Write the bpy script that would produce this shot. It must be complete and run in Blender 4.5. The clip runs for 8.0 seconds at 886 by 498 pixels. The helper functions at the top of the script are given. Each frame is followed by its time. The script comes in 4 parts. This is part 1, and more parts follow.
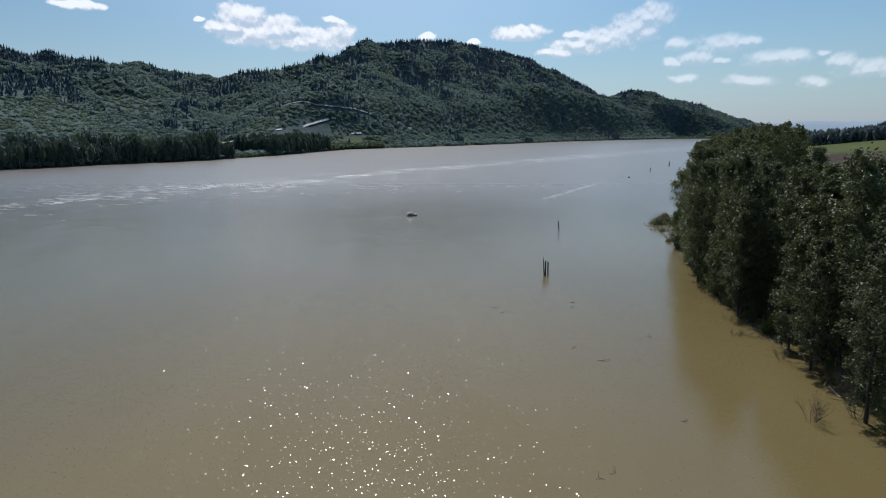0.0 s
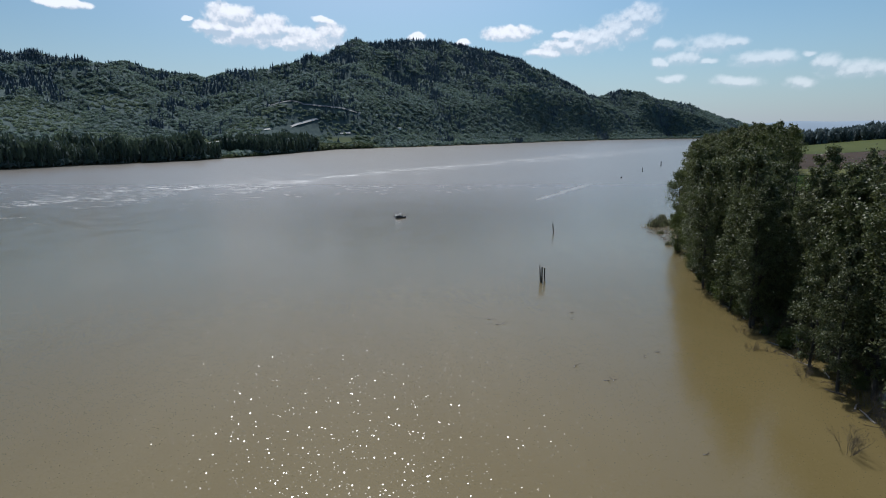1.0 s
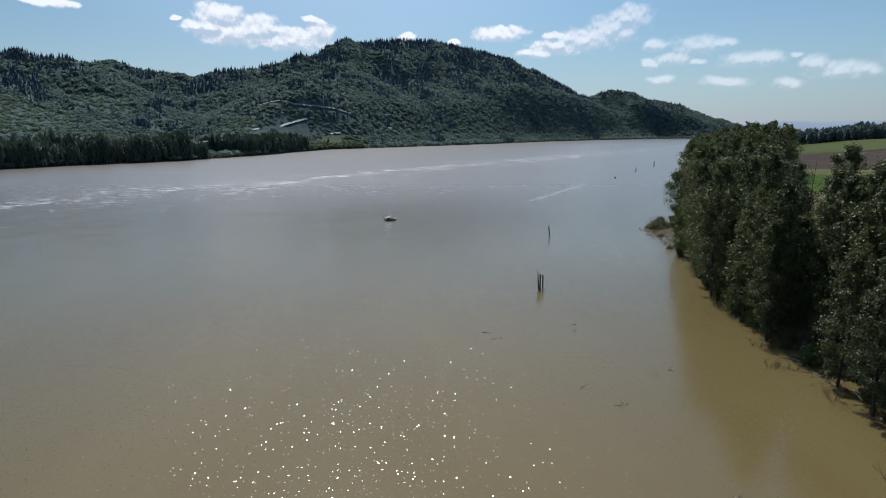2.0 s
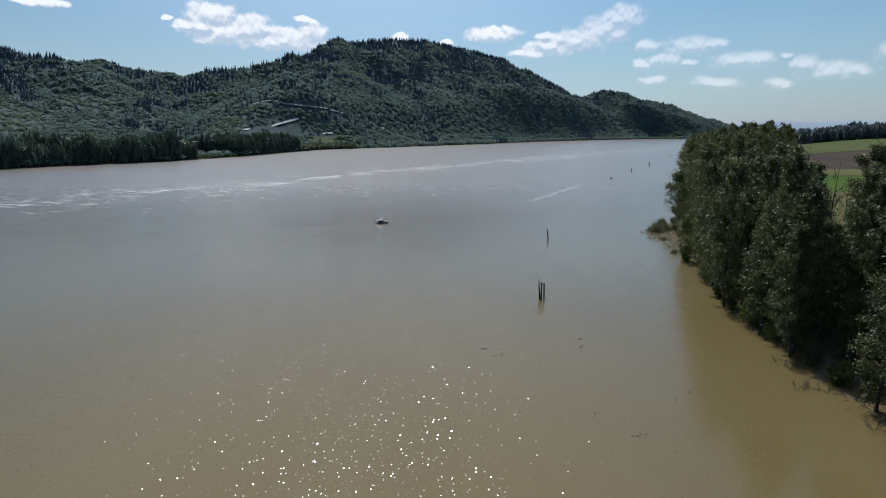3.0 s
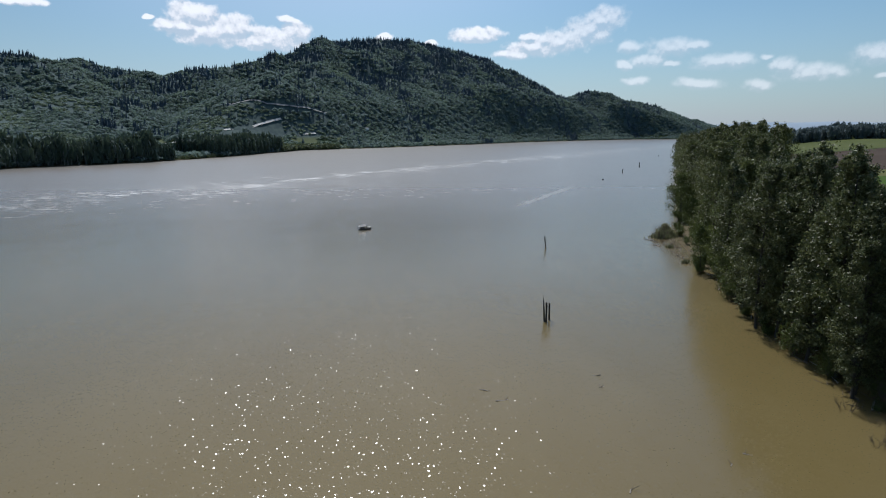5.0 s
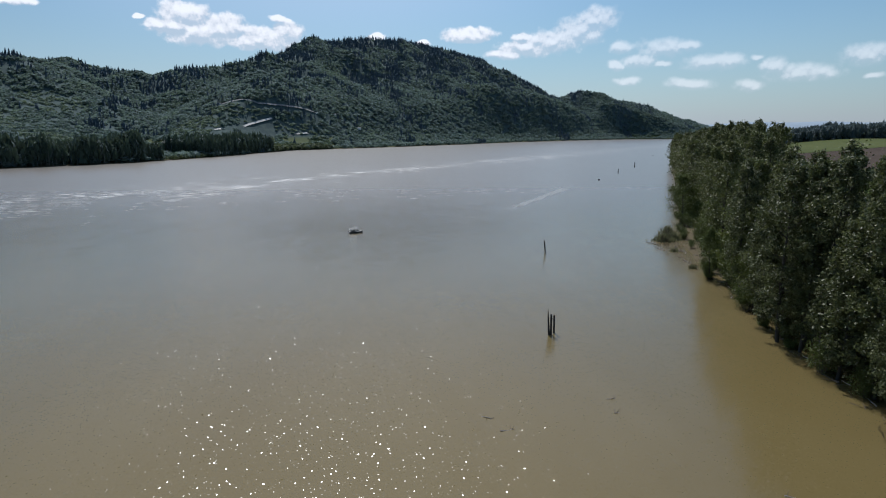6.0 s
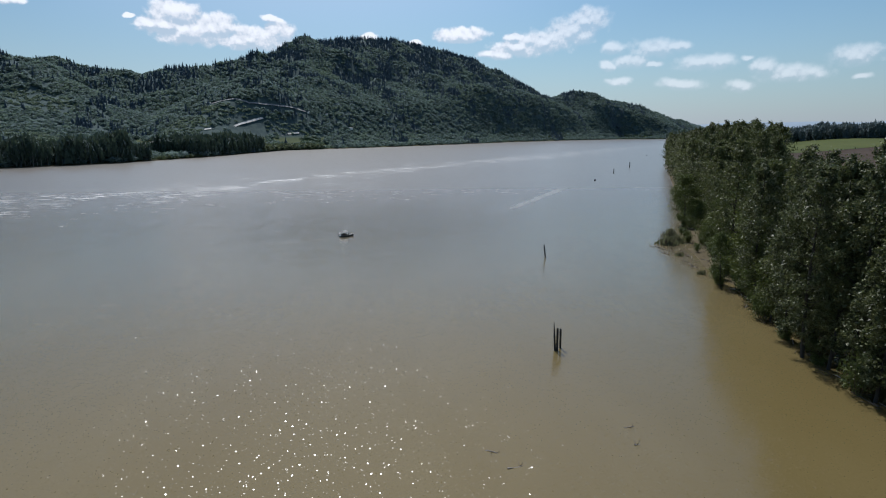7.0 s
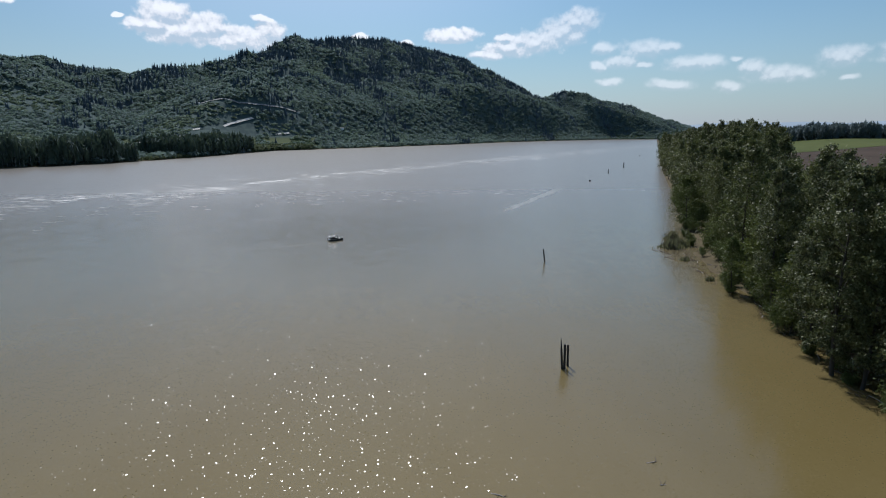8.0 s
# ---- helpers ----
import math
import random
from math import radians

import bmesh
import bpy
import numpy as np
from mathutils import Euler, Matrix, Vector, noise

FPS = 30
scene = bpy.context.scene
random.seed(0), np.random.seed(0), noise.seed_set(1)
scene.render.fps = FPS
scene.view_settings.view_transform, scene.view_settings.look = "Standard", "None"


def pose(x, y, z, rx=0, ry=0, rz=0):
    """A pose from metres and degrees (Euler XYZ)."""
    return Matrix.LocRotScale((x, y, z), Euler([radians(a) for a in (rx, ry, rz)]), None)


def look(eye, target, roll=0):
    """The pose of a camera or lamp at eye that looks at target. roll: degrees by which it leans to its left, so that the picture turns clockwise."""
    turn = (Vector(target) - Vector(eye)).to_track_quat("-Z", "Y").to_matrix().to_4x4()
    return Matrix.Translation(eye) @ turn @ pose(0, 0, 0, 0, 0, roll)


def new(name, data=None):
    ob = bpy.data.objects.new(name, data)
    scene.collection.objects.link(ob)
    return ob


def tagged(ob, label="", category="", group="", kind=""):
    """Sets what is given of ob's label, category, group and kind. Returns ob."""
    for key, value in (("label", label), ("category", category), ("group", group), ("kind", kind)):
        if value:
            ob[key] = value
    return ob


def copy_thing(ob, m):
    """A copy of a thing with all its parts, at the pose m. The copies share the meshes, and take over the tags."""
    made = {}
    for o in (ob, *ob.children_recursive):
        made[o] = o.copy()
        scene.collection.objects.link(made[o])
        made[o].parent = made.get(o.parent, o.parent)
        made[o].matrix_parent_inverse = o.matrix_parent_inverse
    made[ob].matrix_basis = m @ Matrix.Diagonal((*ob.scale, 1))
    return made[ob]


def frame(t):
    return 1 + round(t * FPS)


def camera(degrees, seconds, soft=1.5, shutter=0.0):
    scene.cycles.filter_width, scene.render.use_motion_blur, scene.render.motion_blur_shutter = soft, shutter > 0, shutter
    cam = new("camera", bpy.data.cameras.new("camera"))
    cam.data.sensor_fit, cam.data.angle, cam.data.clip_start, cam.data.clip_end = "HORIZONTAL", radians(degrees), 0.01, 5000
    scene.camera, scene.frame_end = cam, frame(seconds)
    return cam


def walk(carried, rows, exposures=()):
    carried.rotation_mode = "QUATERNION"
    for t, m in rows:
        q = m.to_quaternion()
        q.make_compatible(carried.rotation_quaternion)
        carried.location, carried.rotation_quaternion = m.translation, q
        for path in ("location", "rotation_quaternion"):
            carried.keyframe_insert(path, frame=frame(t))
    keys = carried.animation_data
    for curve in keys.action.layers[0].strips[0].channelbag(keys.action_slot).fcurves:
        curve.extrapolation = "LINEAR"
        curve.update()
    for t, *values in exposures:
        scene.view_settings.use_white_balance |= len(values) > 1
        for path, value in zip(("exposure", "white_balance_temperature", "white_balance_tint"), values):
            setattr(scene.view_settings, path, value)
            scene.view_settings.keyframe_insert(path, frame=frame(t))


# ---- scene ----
SUN_AZ, SUN_EL = -9.0, 53.0        # degrees: from +Y towards +X, and above the horizon

# ---- camera ----
cam = camera(73.7, 8.0, 1.1)
PATH = [  # seconds, x, y, z, heading, pitch
    (0, 0.00, 0.00, 40.00, 0.000, -11.200),
    (0.5, 0.03, 5.11, 39.74, 0.484, -11.190),
    (1, 0.05, 10.17, 39.51, 0.964, -11.190),
    (1.5, 0.06, 15.19, 39.29, 1.437, -11.185),
    (3, 0.04, 30.00, 38.72, 2.520, -11.154),
    (3.5, 0.03, 34.86, 38.55, 2.880, -11.130),
    (4, 0.02, 39.69, 38.39, 3.243, -11.109),
    (4.5, 0.02, 44.49, 38.23, 3.599, -11.102),
    (6, 0.04, 58.72, 37.75, 4.663, -11.107),
    (6.5, 0.07, 63.41, 37.58, 5.016, -11.108),
    (7, 0.12, 68.09, 37.41, 5.382, -11.105),
    (7.5, 0.19, 72.75, 37.22, 5.781, -11.090),
    (8, 0.28, 77.39, 37.02, 6.199, -11.072),
]
walk(cam, [(t, pose(x, y, z, 90 + p, 0, -h)) for t, x, y, z, h, p in PATH], [(0, 0.2, 5900, 12), (8, 0.2, 5900, 12)])

# ---- world, sun ----
scene.cycles.max_bounces = 6
world = bpy.data.worlds.new("world")
scene.world = world
world.use_nodes = True


class Nodes:
    """Short hand for building node trees."""

    def __init__(self, tree):
        self.tree = tree

    def add(self, kind):
        return self.tree.nodes.new(kind)

    def put(self, socket, value):
        if isinstance(value, bpy.types.NodeSocket):
            self.tree.links.new(value, socket)
        elif value is not None:
            socket.default_value = value

    def math(self, op, a, b=None, c=None, clamp=False):
        node = self.add("ShaderNodeMath")
        node.operation, node.use_clamp = op, clamp
        for socket, value in zip(node.inputs, (a, b, c)):
            self.put(socket, value)
        return node.outputs[0]

    def vec(self, op, a, b=None):
        node = self.add("ShaderNodeVectorMath")
        node.operation = op
        self.put(node.inputs[0], a)
        self.put(node.inputs[1], b)
        return node.outputs["Value"] if op in ("LENGTH", "DOT_PRODUCT", "DISTANCE") else node.outputs[0]

    def mix(self, factor, a, b, blend="MIX"):
        node = self.add("ShaderNodeMix")
        node.data_type, node.blend_type = "RGBA", blend
        self.put(node.inputs[0], factor)
        for socket, value in ((node.inputs[6], a), (node.inputs[7], b)):
            self.put(socket, (*value, 1) if isinstance(value, tuple) else value)
        return node.outputs[2]

    def ramp(self, value, low, high, a=0.0, b=1.0):
        node = self.add("ShaderNodeMapRange")
        node.interpolation_type = "SMOOTHSTEP"
        for socket, v in zip(node.inputs, (value, low, high, a, b)):
            self.put(socket, v)
        return node.outputs[0]

    def noise(self, where, scale, detail=3.0, rough=0.55, distortion=0.0, out="Fac"):
        node = self.add("ShaderNodeTexNoise")
        self.put(node.inputs["Vector"], where)
        for key, value in (("Scale", scale), ("Detail", detail), ("Roughness", rough), ("Distortion", distortion)):
            node.inputs[key].default_value = value
        return node.outputs[out]

    def scaled(self, where, sx, sy, sz, turn=0.0):
        node = self.add("ShaderNodeMapping")
        self.put(node.inputs["Vector"], where)
        node.inputs["Scale"].default_value = (sx, sy, sz)
        node.inputs["Rotation"].default_value = (0, 0, radians(turn))
        return node.outputs[0]


# clouds: heading, elevation, half width, half height (degrees), grouped by cloud
CLOUDS = [
    [(-17.7, 9.76, 1.84, 0.98), (-16.7, 8.47, 2.72, 1.00), (-14.8, 8.84, 1.72, 1.01), (-19.9, 8.95, 1.07, 0.36), (-18.6, 8.81, 1.82, 0.72)],
    [(-11.2, 8.15, 2.58, 0.80), (-9.3, 8.83, 1.20, 0.75), (-10.1, 9.78, 0.84, 0.28), (-12.7, 7.81, 1.46, 0.56)],
    [(-30.2, 9.75, 1.70, 0.28), (-21.4, 9.43, 0.43, 0.17)],
    [(7.1, 8.81, 2.07, 0.58), (-1.5, 8.57, 0.83, 0.29), (2.9, 8.06, 0.57, 0.29)],
    [(18.5, 9.76, 1.53, 0.92), (17.0, 8.85, 2.04, 0.93), (14.8, 8.12, 2.57, 0.90), (12.6, 7.56, 2.42, 0.68), (10.4, 7.01, 1.44, 0.39), (12.0, 8.53, 0.91, 0.33)],
    [(20.8, 7.44, 0.89, 0.47), (24.4, 7.28, 2.05, 0.69), (25.9, 7.33, 1.14, 0.41), (22.4, 6.20, 1.30, 0.52), (24.1, 5.86, 0.68, 0.28), (20.4, 5.99, 0.62, 0.38)],
    [(28.3, 5.86, 1.94, 0.54), (29.5, 6.07, 0.92, 0.40), (31.7, 6.16, 0.56, 0.22), (33.0, 5.39, 0.86, 0.52), (35.1, 4.81, 2.07, 0.60), (31.4, 3.97, 0.97, 0.40)],
    [(21.2, 4.62, 0.99, 0.34), (26.5, 4.14, 1.58, 0.42)],
    [(39.3, 5.90, 1.38, 0.63), (39.7, 4.28, 0.62, 0.21), (43.6, 5.95, 1.93, 0.79), (45.8, 3.84, 1.53, 0.47)],
]


sun_way = Vector((math.sin(radians(SUN_AZ)) * math.cos(radians(SUN_EL)), math.cos(radians(SUN_AZ)) * math.cos(radians(SUN_EL)), math.sin(radians(SUN_EL))))


def build_sky():
    n = Nodes(world.node_tree)
    world.node_tree.nodes.clear()
    sky = n.add("ShaderNodeTexSky")
    sky.sky_type, sky.sun_disc = "NISHITA", False
    sky.sun_elevation, sky.sun_rotation = radians(SUN_EL), radians(-SUN_AZ)
    sky.altitude, sky.air_density, sky.dust_density, sky.ozone_density = 20, 1.0, 0.6, 1.2
    way = n.add("ShaderNodeTexCoord").outputs["Generated"]
    split = n.add("ShaderNodeSeparateXYZ")
    n.put(split.inputs[0], way)
    heading = n.math("MULTIPLY", n.math("ARCTAN2", split.outputs[0], split.outputs[1]), 57.2958)
    height = n.math("MULTIPLY", n.math("ARCSINE", split.outputs[2]), 57.2958)
    flat = n.add("ShaderNodeCombineXYZ")
    n.put(flat.inputs[0], heading)
    n.put(flat.inputs[1], height)
    flat = flat.outputs[0]
    wide = n.noise(flat, 0.55, 2.0, 0.5, out="Color")
    fine = n.noise(flat, 1.15, 6.0, 0.52)
    bent = n.vec("ADD", flat, n.vec("MULTIPLY", n.vec("SUBTRACT", wide, (0.5, 0.5, 0.5)), (1.5, 0.8, 0.0)))

    def heaped(where):
        """How deep inside the clouds a direction lies."""
        body = None
        for cloud in CLOUDS:
            for az, el, w, h in cloud:
                off = n.vec("MULTIPLY", n.vec("SUBTRACT", where, (az, el, 0)), (0.76 / w, 0.76 / h, 0))
                blob = n.math("SUBTRACT", 1.0, n.vec("LENGTH", off))
                body = blob if body is None else n.math("SMOOTH_MAX", body, blob, 0.12)
        return body

    body = heaped(bent)
    edge = n.math("ADD", body, n.math("MULTIPLY", n.math("SUBTRACT", fine, 0.5), 0.85))
    cover = n.add("ShaderNodeMapRange")
    cover.interpolation_type = "SMOOTHSTEP"
    n.put(cover.inputs[0], edge)
    n.put(cover.inputs[1], n.ramp(heading, 6.0, 26.0, -0.06, -0.22))
    n.put(cover.inputs[2], n.ramp(heading, 6.0, 26.0, 0.30, 0.62))
    cover = cover.outputs[0]
    # sunlit heads, grey undersides
    above = heaped(n.vec("ADD", bent, (0.0, 0.45, 0.0)))
    lower = n.noise(n.vec("ADD", flat, (0.0, 0.4, 0.0)), 1.15, 4.0, 0.50)
    lit = n.ramp(n.math("ADD", n.math("MULTIPLY", n.math("SUBTRACT", body, above), 0.5), n.math("SUBTRACT", fine, lower)), -0.24, 0.34)
    cover = n.math("MULTIPLY", cover, n.ramp(lit, 0.0, 0.55, 0.55, 1.0))
    white = n.mix(lit, (5.3, 5.6, 6.0), (8.6, 8.6, 8.5))
    # summer haze, palest at the horizon
    haze = n.math("MULTIPLY", n.math("POWER", 2.718, n.math("MULTIPLY", n.math("MAXIMUM", height, 0.0), -0.18)), 0.96)
    toward = n.vec("DOT_PRODUCT", way, tuple(sun_way))
    pale = n.vec("SCALE", (4.72, 5.03, 5.42))
    n.put(pale.node.inputs["Scale"], n.ramp(toward, 0.38, 0.74, 0.72, 1.04))
    # deeper blue away from the sun, a bright aureole round it
    blue = n.vec("MULTIPLY", sky.outputs[0], n.mix(n.ramp(toward, 0.62, 0.93), (0.47, 0.63, 0.64), (1.0, 1.03, 1.0)))
    blue = n.mix(n.ramp(toward, 0.68, 1.0, 0.0, 0.8), blue, (8.0, 7.4, 7.0))
    air = n.mix(haze, blue, pale)
    both = n.mix(n.math("MULTIPLY", cover, n.ramp(heading, 6.0, 24.0, 0.95, 0.48)), air, white)
    back = n.add("ShaderNodeBackground")
    n.put(back.inputs[0], both)
    back.inputs[1].default_value = 0.099
    n.put(n.add("ShaderNodeOutputWorld").inputs[0], back.outputs[0])


build_sky()
sun = new("sun", bpy.data.lights.new("sun", "SUN"))
sun.data.energy, sun.data.angle, sun.data.color = 3.6, radians(0.53), (1.0, 0.95, 0.87)
sun.matrix_world = look(sun_way * 500, (0, 0, 0))


# ---- materials ----
def material(name):
    mat = bpy.data.materials.new(name)
    mat.use_nodes = True
    mat.node_tree.nodes.clear()
    n = Nodes(mat.node_tree)
    return mat, n, n.add("ShaderNodeTexCoord").outputs["Object"]


def finish(n, color, rough, bump=None, strength=0.3, depth=0.05, through_light=0.0, **inputs):
    b = n.add("ShaderNodeBsdfPrincipled")
    n.put(b.inputs["Base Color"], (*color, 1) if isinstance(color, tuple) else color)
    n.put(b.inputs["Roughness"], rough)
    for key, value in inputs.items():
        n.put(b.inputs[key.replace("_", " ")], value)
    if bump is not None:
        node = n.add("ShaderNodeBump")
        node.inputs["Strength"].default_value, node.inputs["Distance"].default_value = strength, depth
        n.put(node.inputs["Height"], bump)
        n.put(b.inputs["Normal"], node.outputs[0])
    shader = b.outputs[0]
    if through_light:
        t = n.add("ShaderNodeBsdfTranslucent")
        n.put(t.inputs[0], (*color, 1) if isinstance(color, tuple) else color)
        m = n.add("ShaderNodeMixShader")
        m.inputs[0].default_value = through_light
        n.tree.links.new(shader, m.inputs[1])
        n.tree.links.new(t.outputs[0], m.inputs[2])
        shader = m.outputs[0]
    n.put(n.add("ShaderNodeOutputMaterial").inputs[0], shader)


def make_leaf(name, dark, light, fresh, through_light=0.35, rough=0.42, gloss=0.3, haze_sheen=0.0, patches=0.35):
    mat, n, where = material(name)
    geo = n.add("ShaderNodeNewGeometry")
    tint = n.mix(n.math("POWER", geo.outputs["Random Per Island"], 1.8), dark, light)
    info = n.add("ShaderNodeObjectInfo")
    tint = n.mix(n.math("MULTIPLY", info.outputs["Random"], 0.5), tint, fresh)
    patch = n.noise(where, patches, 3.0)
    tint = n.mix(n.ramp(patch, 0.45, 0.7, 0.0, 0.5), tint, fresh)
    # the blue-tinted sheen imitates distance haze on far foliage
    finish(n, tint, rough, through_light=through_light, Specular_IOR_Level=gloss, Sheen_Weight=haze_sheen, Sheen_Roughness=0.5, Sheen_Tint=(0.68, 0.88, 1.0, 1.0))
    return mat


def make_wood(name, dark, light, scale=3.0, rough=0.9):
    mat, n, where = material(name)
    grain = n.noise(n.scaled(where, 1, 1, 0.15), scale * 4, 5.0, 0.65)
    stain = n.noise(where, scale * 0.4, 3.0)
    tint = n.mix(n.math("ADD", n.math("MULTIPLY", grain, 0.6), n.math("MULTIPLY", stain, 0.4)), dark, light)
    finish(n, tint, rough, grain, 0.6, 0.02)
    return mat


def make_plain(name, a, b, scale, rough=0.9, metal=0.0, bump=0.2, gloss=0.5):
    mat, n, where = material(name)
    v = n.noise(where, scale, 5.0, 0.6)
    w = n.noise(where, scale * 0.13, 3.0)
    finish(n, n.mix(n.ramp(n.math("ADD", n.math("MULTIPLY", v, 0.5), n.math("MULTIPLY", w, 0.5)), 0.3, 0.7), a, b), rough, v, bump, 0.05, Metallic=metal, Specular_IOR_Level=gloss)
    return mat


# slicks, their brighter reflection painted in foam colour: middle x, y, direction, half length, half width, strength
SLICKS = [(71, 372, 0.493, 0.870, 95, 3.5, 0.13), (-50, 237, 0.894, 0.447, 24, 2.0, 0.10)]


def make_water():
    mat, n, where = material("silty_river_water")
    # silt clouds, drawn out along the current
    silt = n.noise(n.scaled(where, 1, 0.35, 1, -36), 0.02, 5.0, 0.6)
    base = n.mix(n.ramp(silt, 0.35, 0.65), (0.124, 0.096, 0.037), (0.140, 0.111, 0.048))
    # riffle: a line of broken water over a shoal, from (-243, 323) towards (187, 916)
    sep = n.add("ShaderNodeSeparateXYZ")
    n.put(sep.inputs[0], where)
    wob = n.noise(where, 0.012, 3.0)
    across = n.math("ADD", n.math("MULTIPLY", n.math("SUBTRACT", sep.outputs[0], -243.0), 0.81),
                    n.math("MULTIPLY", n.math("SUBTRACT", sep.outputs[1], 323.0), -0.587))
    across = n.math("ADD", across, n.math("MULTIPLY", n.math("SUBTRACT", wob, 0.5), 130.0))
    band = n.math("POWER", 2.718, n.math("MULTIPLY", n.math("POWER", n.math("DIVIDE", across, 48.0), 2.0), -1.0))
    wide = n.math("POWER", 2.718, n.math("MULTIPLY", n.math("POWER", n.math("DIVIDE", across, 150.0), 2.0), -1.0))
    crest = n.noise(n.scaled(where, 0.45, 1.7, 1, 24), 0.17, 6.0, 0.7)
    foam_and_slicks = n.math("MULTIPLY", n.ramp(n.math("ADD", crest, n.math("MULTIPLY", band, 0.06)), 0.575, 0.67), n.math("ADD", n.math("MULTIPLY", band, 0.7), n.math("MULTIPLY", wide, 0.3)), clamp=True)
    broken = n.ramp(n.noise(n.scaled(where, 1, 0.6, 1, -36), 0.03, 3.0, 0.6), 0.40, 0.62)
    foam_and_slicks = n.math("MULTIPLY", foam_and_slicks, broken)
    for x0, y0, dx, dy, long, wide_by, much in SLICKS:
        u = n.math("ADD", n.math("MULTIPLY", n.math("SUBTRACT", sep.outputs[0], x0), dx), n.math("MULTIPLY", n.math("SUBTRACT", sep.outputs[1], y0), dy))
        v = n.math("ADD", n.math("MULTIPLY", n.math("SUBTRACT", sep.outputs[0], x0), dy), n.math("MULTIPLY", n.math("SUBTRACT", sep.outputs[1], y0), -dx))
        v = n.math("ADD", v, n.math("MULTIPLY", n.math("SUBTRACT", n.noise(where, 0.03, 3.0), 0.5), 7.0))
        line = n.math("MULTIPLY", n.ramp(n.math("ABSOLUTE", v), 0.0, wide_by, 1.0, 0.0), n.ramp(n.math("ABSOLUTE", u), long * 0.4, long, 1.0, 0.0))
        foam_and_slicks = n.math("ADD", foam_and_slicks, n.math("MULTIPLY", n.math("MULTIPLY", line, n.ramp(crest, 0.22, 0.5)), much), clamp=True)
    # grey of the sky's reflection put into the base colour of the farther water
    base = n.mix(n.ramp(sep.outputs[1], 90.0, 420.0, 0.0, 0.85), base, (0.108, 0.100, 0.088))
    base = n.mix(foam_and_slicks, base, (0.66, 0.66, 0.64))
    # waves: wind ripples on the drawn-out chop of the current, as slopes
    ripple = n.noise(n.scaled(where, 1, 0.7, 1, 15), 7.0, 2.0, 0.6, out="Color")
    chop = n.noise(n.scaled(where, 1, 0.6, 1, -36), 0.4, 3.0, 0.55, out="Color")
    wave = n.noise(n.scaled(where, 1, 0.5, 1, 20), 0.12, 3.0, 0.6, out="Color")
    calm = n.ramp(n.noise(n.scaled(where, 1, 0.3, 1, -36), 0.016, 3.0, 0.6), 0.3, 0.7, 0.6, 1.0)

    def slope(color, much):
        return n.vec("MULTIPLY", n.vec("SUBTRACT", color, (0.5, 0.5, 0.5)), much)

    # grows with y: farther water gets steeper ripples, roughness and IOR
    far_water = n.ramp(sep.outputs[1], 90.0, 450.0)
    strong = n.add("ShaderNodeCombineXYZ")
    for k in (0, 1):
        n.put(strong.inputs[k], n.math("MULTIPLY", calm, n.math("ADD", 0.26, n.math("MULTIPLY", far_water, 0.36))))
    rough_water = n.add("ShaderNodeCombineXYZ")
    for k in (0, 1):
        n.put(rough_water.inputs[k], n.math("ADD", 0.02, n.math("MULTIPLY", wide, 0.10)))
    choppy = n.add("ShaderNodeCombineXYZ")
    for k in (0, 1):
        n.put(choppy.inputs[k], n.math("ADD", 0.04, n.math("MULTIPLY", far_water, 0.16)))
    # some wavelets are steep smooth facets
    cells = n.add("ShaderNodeTexVoronoi")
    n.put(cells.inputs["Vector"], n.scaled(where, 1, 0.8, 0, 20))
    cells.inputs["Scale"].default_value = 9.0
    other = n.add("ShaderNodeTexWhiteNoise")
    n.put(other.inputs["Vector"], cells.outputs["Position"])
    chosen = n.math("GREATER_THAN", n.vec("DOT_PRODUCT", cells.outputs["Color"], (0.0, 0.0, 1.0)), 0.87)
    steep = n.vec("SCALE", n.vec("MULTIPLY", n.vec("SUBTRACT", n.vec("ADD", cells.outputs["Color"], other.outputs["Color"]), (1.0, 1.0, 1.0)), (0.25, 0.30, 0.0)))
    n.put(steep.node.inputs["Scale"], chosen)
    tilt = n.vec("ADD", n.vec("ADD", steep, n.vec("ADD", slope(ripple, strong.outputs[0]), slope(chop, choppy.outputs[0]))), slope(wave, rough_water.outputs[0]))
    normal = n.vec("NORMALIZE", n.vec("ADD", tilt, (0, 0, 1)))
    # IOR raised well above water's far out, to strengthen the sky reflection
    finish(n, base, n.math("ADD", n.math("ADD", 0.155, n.math("MULTIPLY", far_water, 0.12)), n.math("MULTIPLY", foam_and_slicks, 0.4)), IOR=n.math("ADD", 1.42, n.math("MULTIPLY", far_water, 0.65)), Normal=normal)
    return mat


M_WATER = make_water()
M_BARK = make_wood("cottonwood_bark", (0.022, 0.02, 0.016), (0.07, 0.064, 0.055), 1.2)
M_PILE = make_wood("weathered_piling", (0.018, 0.015, 0.012), (0.06, 0.052, 0.045), 2.0)
M_DRIFT = make_wood("driftwood", (0.13, 0.11, 0.09), (0.38, 0.35, 0.31), 2.0)
M_TWIG = make_wood("wet_twigs", (0.05, 0.04, 0.03), (0.14, 0.115, 0.09), 2.0)
M_LEAF = make_leaf("cottonwood_leaf", (0.017, 0.026, 0.009), (0.220, 0.242, 0.120), (0.100, 0.124, 0.032), 0.30, 0.52, 0.45)
# paler, yellower tone of the cottonwood leaf for the mid and far trees
M_OLIVE = make_leaf("olive_cottonwood_leaf", (0.024, 0.034, 0.012), (0.215, 0.235, 0.100), (0.116, 0.136, 0.036), 0.32, 0.55, 0.4)
M_BUSH = make_leaf("willow_leaf", (0.045, 0.068, 0.018), (0.15, 0.185, 0.058), (0.11, 0.130, 0.030), 0.32, 0.5)
